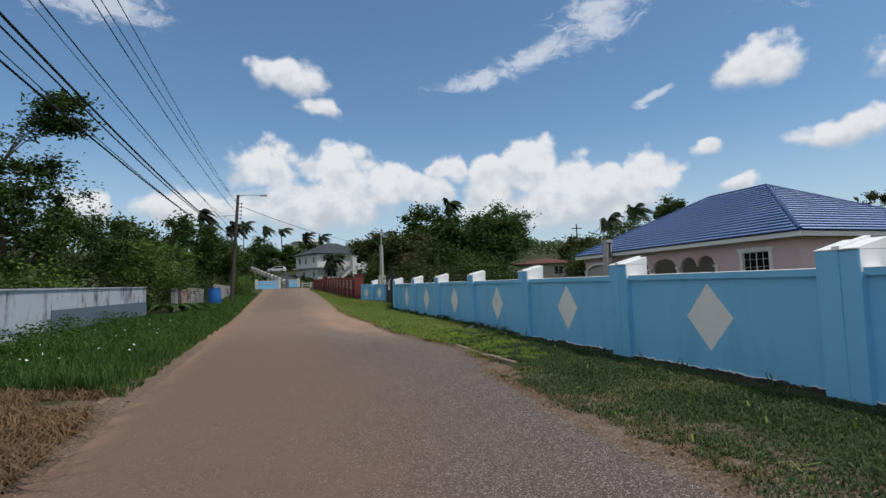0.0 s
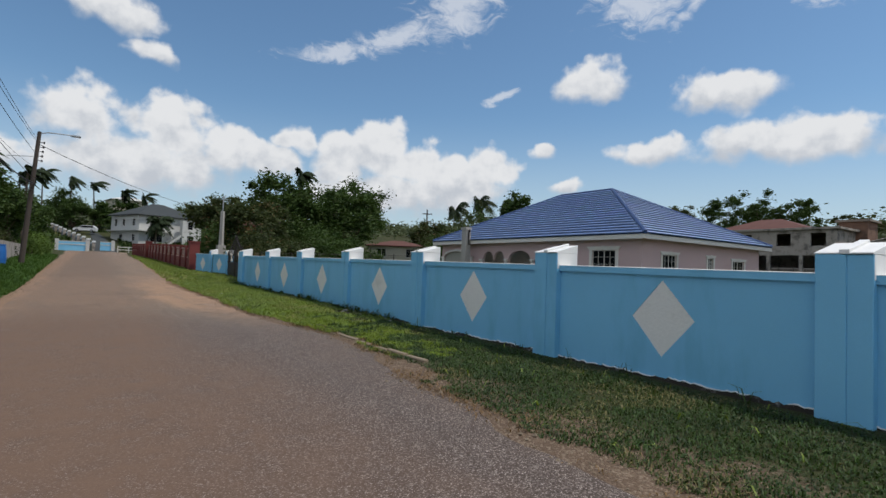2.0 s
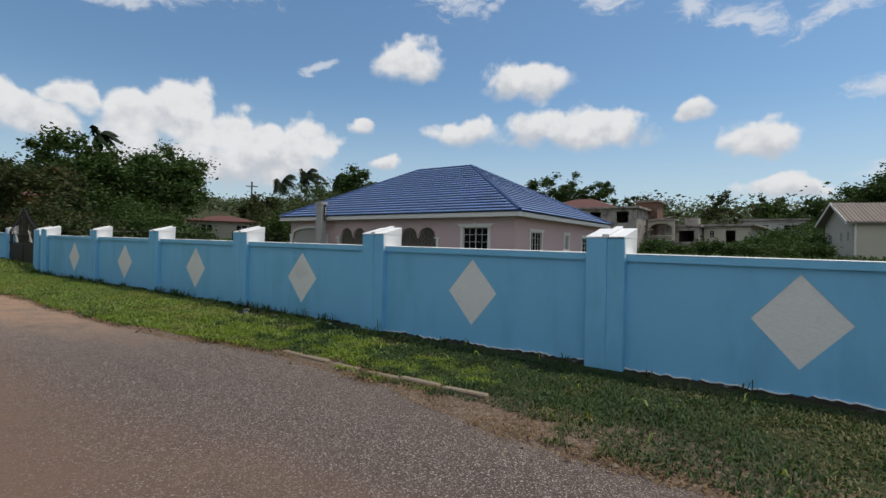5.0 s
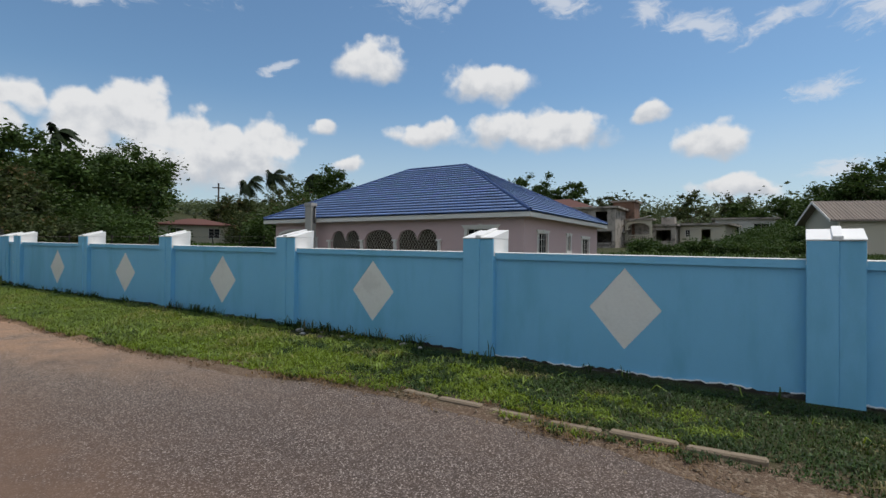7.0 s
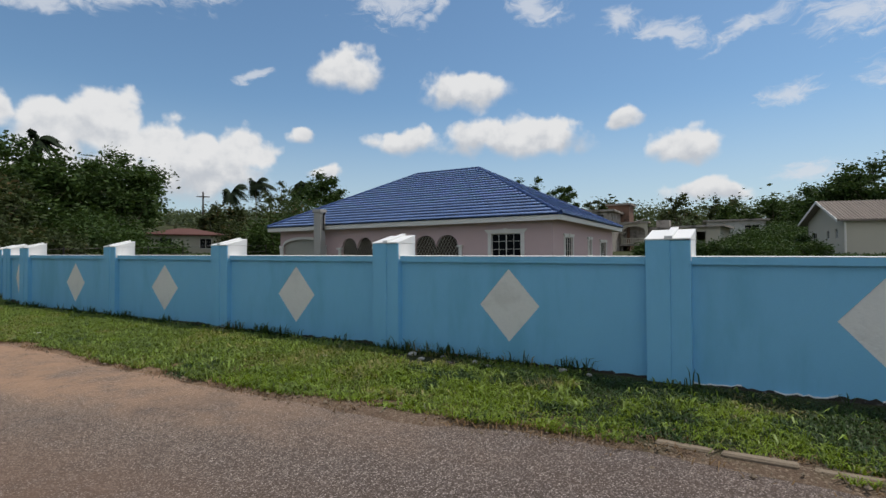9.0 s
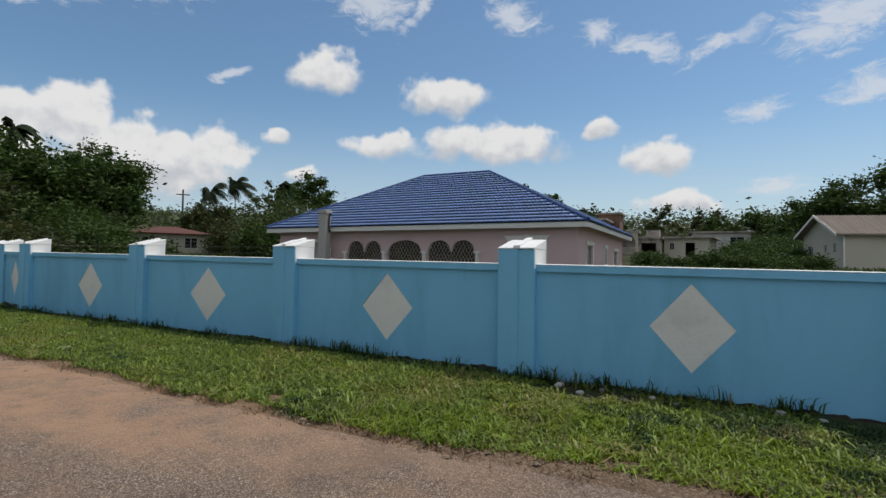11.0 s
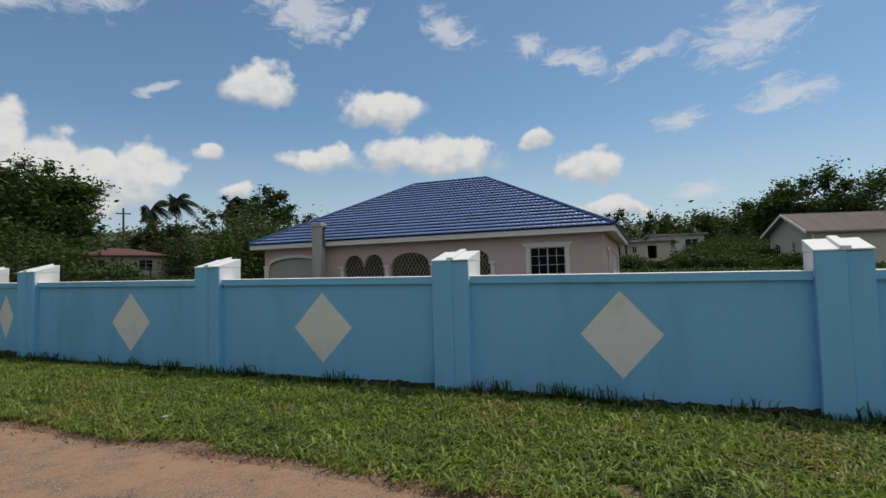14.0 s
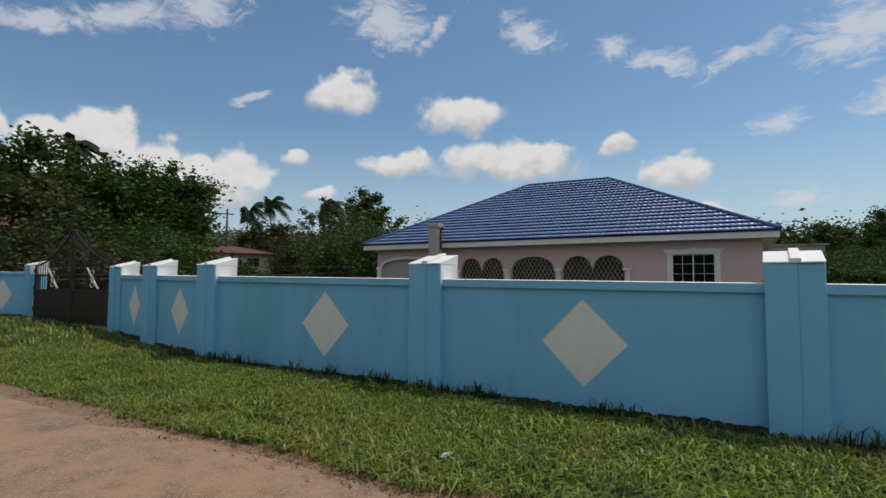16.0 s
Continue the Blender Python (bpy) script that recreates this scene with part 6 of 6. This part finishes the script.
    for x, y, z in ((-9.4, 150, 20.6), (-4.2, 151, 19.8), (0.4, 150, 19.2), (5.8, 152, 17.8), (9.8, 150, 17.2), (-13, 142, 18.5), (-9.0, 72, 12.5), (-6.2, 78, 11.6)):
        palm("coconut_palm", x, y, z - ground_z(x, y) - 0.6, "coconut palm with fronds swept sideways by the wind", 14, 2.9 if y > 100 else 2.0, (1.5, 0.1), group="palms on the hillside")
    palm("coconut_palm", 10.6, 121, 5.2, "low palm before the white house", 24, 4.0, (0.4, 0))
    for x, y, w, h, m in ((-8.4, 19, 1.7, 2.2, M_LEAF3), (-8.6, 23, 1.8, 2.3, M_LEAF2), (-8.4, 28, 1.8, 2.2, M_LEAF), (-10.5, 16, 2.2, 2.8, M_LEAF), (-8.0, 33, 1.6, 2.0, M_LEAF3), (-7.6, 43, 1.8, 2.4, M_LEAF), (-6.8, 49, 1.6, 2.4, M_LEAF), (-6.4, 56, 1.6, 2.4, M_LEAF3)):
        shrub("shrub", x, y, w, h, "tangled shrubs behind the garden wall", m, 2600, 0.09, "shrubs left of the road")
    for x, y, w, h in ((-4.6, 66, 1.0, 2.0), (-4.5, 70, 1.0, 2.1), (-4.8, 75, 1.3, 2.2), (-5.0, 86, 1.4, 2.4)):
        shrub("clipped_hedge", x, y, w, h, "green clipped hedge along the far verge", M_LEAF2, 1800, 0.1, "far hedge", d=2.0)
    # broad drooping leaves by the yard wall
    for x, y in ((-5.3, 32.5), (-5.0, 34.0)):
        z = ground_z(x, y)
        t = thing("banana_clump", (x, y, z), 0, "dark drooping broad-leaved plant by the wall", "plant", "broad-leaved plants")
        for k in range(9):
            a = math.tau * k / 9 + RNG.uniform(-.2, .2)
            bm = bmesh.new()
            prev = None
            for i in range(8):
                f = i / 7
                c = Vector((math.cos(a) * 1.5 * f, math.sin(a) * 1.5 * f, 0.25 + 1.5 * f - 1.45 * f * f))
                s = Vector((-math.sin(a), math.cos(a), 0)) * (0.03 + 0.22 * math.sin(math.pi * f))
                cur = [bm.verts.new(c - s), bm.verts.new(c + Vector((0, 0, -0.05))), bm.verts.new(c + s)]
                if prev:
                    bm.faces.new((prev[0], prev[1], cur[1], cur[0]))
                    bm.faces.new((prev[1], prev[2], cur[2], cur[1]))
                prev = cur
            part("leaf", bm, M_LEAF, t)


def build_woods():
    """Far woodland on the rising ground all round."""
    at = []
    for _ in range(1500):
        az = RNG.uniform(-70, 135) if RNG.random() < 0.85 else RNG.uniform(135, 290)
        dist = RNG.uniform(165, 300)
        x, y = dist * math.sin(math.radians(az)), dist * math.cos(math.radians(az))
        h = RNG.uniform(5, 10.5) if az > 55 else RNG.uniform(2, 4.5)
        c = np.array([x, y, ground_z(x, y)])
        v = RNG.normal(size=(60, 3)) * (3.4, 3.4, 0.26 * h)
        at.append(c + v + (0, 0, h * 0.6))
    woods = quads_object("far_woodland", leaf_quads(np.concatenate(at), 0.75), M_FARLEAF)
    tagged(woods, "hazy green woodland on the far hills", "woodland", kind="stuff")


build_trees()
build_woods()

# ---------- grass, weeds and litter ----------


def scatter(n, x0, x1, y0, y1):
    """Places between two edges that may follow the road."""
    y = RNG.uniform(y0, y1, n)
    lo = np.array([x0(v) if callable(x0) else x0 for v in y])
    hi = np.array([x1(v) if callable(x1) else x1 for v in y])
    return lo + (hi - lo) * RNG.random(n), y


def verge_edge(y):
    return lerp_table(y, EDGE_R) + 0.20 * noise.noise((y * 0.55, 5.7, 0)) + 0.09 * noise.noise((y * 2.3, 1.7, 0)) - 0.03


def keep_grass(x, y, edge):
    """Thins the grass to bare earth in patches near the road's edge."""
    out = []
    for a, b in zip(x, y):
        d = abs(a - edge(b))
        if abs(a - 4.58) < 0.075 and 9.1 < b < 12.9:
            out.append(False)
            continue
        if ((a - 6.15) / 0.34) ** 2 + ((b - 16.05) / 0.70) ** 2 < 0.7 + 0.8 * noise.noise((a * 5, b * 5, 9.0)):
            out.append(False)
            continue
        bare = noise.noise((a * 1.3, b * 0.9, 2.0)) + 0.5 * noise.noise((a * 4, b * 4, 5.0))
        out.append(bare < (0.02 if b < 13 else 0.30) + d * 1.25)
    return np.array(out)


def wall_line(y):
    if y < 29.9:
        return 6.60
    return lerp_table(y, [(29.9, 6.6), (32.5, 7.1), (35.2, 7.8), (40.3, 7.9), (42.5, 7.3), (45, 6.55), (101, 5.9)])


RUBBLE = [(6.32, 16.35, 0.055, "pale broken stone on bare soil by the wall", M_CONPOST), (6.12, 16.05, 0.040, "pale broken stone on bare soil by the wall", M_CONPOST),
          (6.38, 15.85, 0.045, "dark lump of earth and stone by the wall", M_FOOTING), (6.05, 15.55, 0.050, "dark lump of earth and stone by the wall", M_FOOTING),
          (6.30, 15.30, 0.038, "pale broken stone on bare soil by the wall", M_CONPOST), (5.90, 15.95, 0.030, "dark lump of earth and stone by the wall", M_FOOTING),
          (6.22, 15.05, 0.030, "pale broken stone on bare soil by the wall", M_CONPOST), (6.40, 14.10, 0.050, "pale broken stone at the foot of the wall", M_CONPOST),
          (6.36, 13.75, 0.035, "pale broken stone at the foot of the wall", M_CONPOST)]


def build_grass():
    def field(a, b, scale, seed):
        return np.array([noise.noise((p * scale, q * scale, seed)) for p, q in zip(a, b)])
    x, y = scatter(175000, verge_edge, lambda v: wall_line(v) - 0.10, -1.0, 34)
    k = keep_grass(x, y, verge_edge)
    x, y = x[k], y[k]
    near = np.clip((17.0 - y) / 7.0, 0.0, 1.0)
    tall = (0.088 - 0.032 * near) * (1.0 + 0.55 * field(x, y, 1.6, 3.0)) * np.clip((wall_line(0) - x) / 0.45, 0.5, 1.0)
    # the near verge turns darker green, cloud shade put into the blade colour
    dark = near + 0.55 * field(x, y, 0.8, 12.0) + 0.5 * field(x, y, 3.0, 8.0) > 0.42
    edge = np.array([verge_edge(v) for v in y])
    lime = (np.abs(y - 13.6) < 4.2) & (x - edge < 1.25) & (field(x, y, 1.1, 31.0) + 0.5 * field(x, y, 3.5, 33.0) + RNG.normal(size=len(x)) * 0.15 > 0.0)
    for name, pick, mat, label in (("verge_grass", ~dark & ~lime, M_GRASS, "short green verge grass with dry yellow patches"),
                                   ("shade_dark_verge_grass", dark & ~lime, M_GRASSDARK, "short dark green verge grass, darkened further for cloud shade"),
                                   ("lime_verge_grass", lime, M_GRASSLIME, "yellowish green grass beside the kerb")):
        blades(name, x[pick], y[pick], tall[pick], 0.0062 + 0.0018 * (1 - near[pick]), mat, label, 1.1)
    x, y = scatter(32000, verge_edge, lambda v: wall_line(v) - 0.15, -1.0, 33)
    k = (field(x, y, 1.6, 9.0) + 0.6 * field(x, y, 5.0, 19.0) > -0.02) & keep_grass(x, y, verge_edge) & (RNG.random(len(y)) < np.clip((y - 11) / 6, 0.02, 1))
    x, y = x[k], y[k]
    pale = field(x, y, 2.4, 27.0) > 0.18
    blades("coarse_grass", x[~pale], y[~pale], 0.12, 0.0115, M_GRASS, "coarser broad grass blades in loose clumps", 1.35)
    blades("pale_coarse_grass", x[pale], y[pale], 0.11, 0.010, M_GRASSLIME, "pale yellow-green broad grass blades in clumps", 1.1)
    x, y = scatter(26000, verge_edge, wall_line, 34, 95)
    blades("verge_grass_far", x, y, 0.14, 0.018, M_GRASS, "short green verge grass farther along the road", 0.8)
    # dry flattened fringe where the grass meets the road
    y = RNG.uniform(-1, 34, 9000)
    x = np.array([verge_edge(v) for v in y]) + 0.10 + RNG.normal(size=9000) * 0.17
    k = field(x, y, 1.7, 41.0) + 0.5 * field(x, y, 5.0, 42.0) > -0.05
    blades("dry_fringe", x[k], y[k], 0.055, 0.006, M_STRAW, "flattened dry grass fringe along the road edge", 1.9)
    # longer weeds along the foot of the wall
    xs, ys = [], []
    for i in range(64):
        cy = RNG.uniform(0, 15) if i < 13 else RNG.uniform(14, 31)
        n = int(RNG.uniform(4, 9) if i < 13 else RNG.uniform(6, 26))
        xs.append(np.full(n, 6.50) - np.abs(RNG.normal(size=n)) * 0.06)
        ys.append(cy + RNG.normal(size=n) * (0.05 if i < 13 else 0.10))
    blades("wall_foot_weeds", np.concatenate(xs), np.concatenate(ys), 0.21, 0.009, M_GRASSDARK, "dark weeds sprouting at the foot of the wall", 0.6)
    # fringe blades take the dark green to paint the wall's shadow on the grass
    n = 3200
    x, y = np.full(n, 6.52) - np.abs(RNG.normal(size=n)) * 0.10, RNG.uniform(14.5, 31, n)
    blades("wall_foot_grass", x, y, 0.10, 0.008, M_GRASSDARK, "grass fringe at the wall foot, darkened for the wall's shadow", 0.6)
    left = lambda v: lerp_table(v, EDGE_L) + 0.05
    x, y = scatter(60000, -6.0, lambda v: left(v) + 0.12 * noise.noise((v * 1.9, 6.0, 0)), 9.0, 30)
    y = y + 0.35 * field(x, y, 1.4, 51.0)
    tall = 0.27 * (1.0 + 0.75 * field(x, y, 0.7, 52.0) + 0.5 * field(x, y, 2.6, 53.0)) * np.clip((np.array([left(v) for v in y]) + 0.1 - x) / 0.5, 0.45, 1.0)
    blades("tall_verge_grass", x, y, np.maximum(tall, 0.08), 0.0075, M_TALLGRASS, "tall lush green grass on the verge", 0.6)
    # leafy weeds among the tall grass, thickest by the garden wall
    at = []
    for _ in range(130):
        a, b = RNG.uniform(-5.9, -2.6), 9.2 + 17 * RNG.random() ** 1.6
        if a > -4.7 and RNG.random() < 0.7:
            continue
        h = RNG.uniform(0.25, 0.75) * (1.0 if a < -4.4 else 0.55)
        n = int(50 + 90 * h)
        at.append(np.stack([a + RNG.normal(size=n) * 0.16, b + RNG.normal(size=n) * 0.16, ground_z(a, b) + h * RNG.uniform(0.15, 1.1, n)], 1))
    tagged(quads_object("leafy_weeds", leaf_quads(np.concatenate(at), 0.05), M_TALLGRASS), "leafy green weeds standing among the tall grass", "weeds", kind="stuff")
    x, y = scatter(20000, -5.4, left, 30, 75)
    blades("tall_verge_grass_far", x, y, 0.30, 0.02, M_TALLGRASS, "tall green grass on the far verge", 0.6)
    x, y = scatter(36000, -6.0, -1.5, 1.5, 9.3)
    k = (x + 0.12 * np.maximum(y - 6, 0) < -1.52 + 0.10 * field(x, y, 2.0, 61.0)) & ~((np.abs(y - 8.35) < 0.4) & (x > -2.6))
    blades("dry_grass", x[k], y[k], 0.17 * (1.0 + 0.6 * field(x[k], y[k], 1.5, 62.0)), 0.008, M_STRAW, "flattened dry straw-coloured grass", 1.9)
    # overgrown lot beyond the wall and the hillside at the end of the road
    x, y = scatter(22000, 28, 92, -12, 24)
    k = (x > 43.5) | (y < 19)
    blades("lot_weeds", x[k], y[k], 0.45, 0.05, M_LEAF, "dark low weeds on the vacant lot", 0.8)
    x, y = scatter(9000, -22, 26, 119, 165)
    k = ~((x > -3.2) & (x < 4.8) & (y < 146))
    blades("hillside_scrub", x[k], y[k], 0.9, 0.16, M_GRASSDARK, "rough green scrub on the hillside", 0.9)
    x, y = scatter(9000, 8.8, 40, 44, 64)
    blades("yard_weeds", x, y, 0.5, 0.06, M_TALLGRASS, "dark rough grass in the yard behind the gate", 0.8)
    # small white wild flowers in the tall grass
    at = []
    for _ in range(60):
        a, b = RNG.uniform(-5.2, -2.2), RNG.uniform(9.5, 22)
        at.append((a, b, ground_z(a, b) + RNG.uniform(0.27, 0.38)))
    f = quads_object("wild_flowers", leaf_quads(np.array(at), 0.03), M_WHITE)
    tagged(f, "small white wild flowers in the tall grass", "flowers", kind="stuff")
    # a few stones, scraps of paper and a weed tuft by the road
    for a, b, s, label, mat in RUBBLE:
        z = max(ground_z(a, b), rise(b) + 0.02)
        t = thing("stone", (a, b, z), RNG.uniform(0, 360), label, "stone", "loose stones on the verge")
        bm = bmesh.new()
        bmesh.ops.create_icosphere(bm, subdivisions=2, radius=s)
        for v in bm.verts:
            v.co = Vector((v.co.x * 1.3, v.co.y, v.co.z * 0.62)) * (1 + 0.28 * noise.noise(v.co / s * 1.4 + Vector((a * 7, b * 7, 0))))
            v.co.z += s * 0.35
        part("stone_body", bm, mat, t)
    for a, b, s in ((5.54, 17.33, 0.05), (4.47, 23.7, 0.055)):
        t = thing("paper_scrap", (a, b, max(ground_z(a, b), rise(b)) + 0.05), RNG.uniform(0, 360), "crumpled white scrap of paper lying on the verge", "litter", "scraps of litter")
        bm = bmesh.new()
        grid = [[bm.verts.new((s * (i - 1.5), s * 0.6 * (j - 1), 0.02 * noise.noise((i * 0.9 + a, j * 1.1, b)))) for j in range(3)] for i in range(4)]
        for i in range(3):
            for j in range(2):
                bm.faces.new((grid[i][j], grid[i + 1][j], grid[i + 1][j + 1], grid[i][j + 1]))
        bmesh.ops.solidify(bm, geom=bm.faces[:], thickness=0.004)
        part("scrap", bm, M_WHITE, t)
    n = 420
    x, y = 4.06 + RNG.normal(size=n) * 0.09, 18.3 + RNG.normal(size=n) * 0.20
    blades("road_edge_tuft", x, y, 0.045, 0.007, M_GRASSDARK, "low dark weed tuft creeping onto the road", 1.6)
    # crumbs of stone along the road edges
    verts, faces = [], []
    for _ in range(3200):
        b = RNG.uniform(1, 34)
        a = verge_edge(b) + RNG.normal() * 0.24 if RNG.random() < 0.75 else lerp_table(b, EDGE_L) + RNG.normal() * 0.2
        s = RNG.uniform(0.004, 0.016) if RNG.random() < 0.93 else RNG.uniform(0.016, 0.034)
        z = max(ground_z(a, b), rise(b)) + s * 0.3
        o = len(verts)
        for d in ((1, 0, 0), (0, 1, 0), (-1, 0, 0), (0, -1, 0), (0, 0, 0.7), (0, 0, -0.7)):
            verts.append((a + d[0] * s * RNG.uniform(.6, 1.2), b + d[1] * s * RNG.uniform(.6, 1.2), z + d[2] * s))
        for q in ((0, 1, 4), (1, 2, 4), (2, 3, 4), (3, 0, 4), (1, 0, 5), (2, 1, 5), (3, 2, 5), (0, 3, 5)):
            faces.append([o + i for i in q])
    tagged(mesh_object("gravel_crumbs", verts, faces, M_KERB), "loose stone crumbs along the road edge", "gravel", kind="stuff")


build_grass()
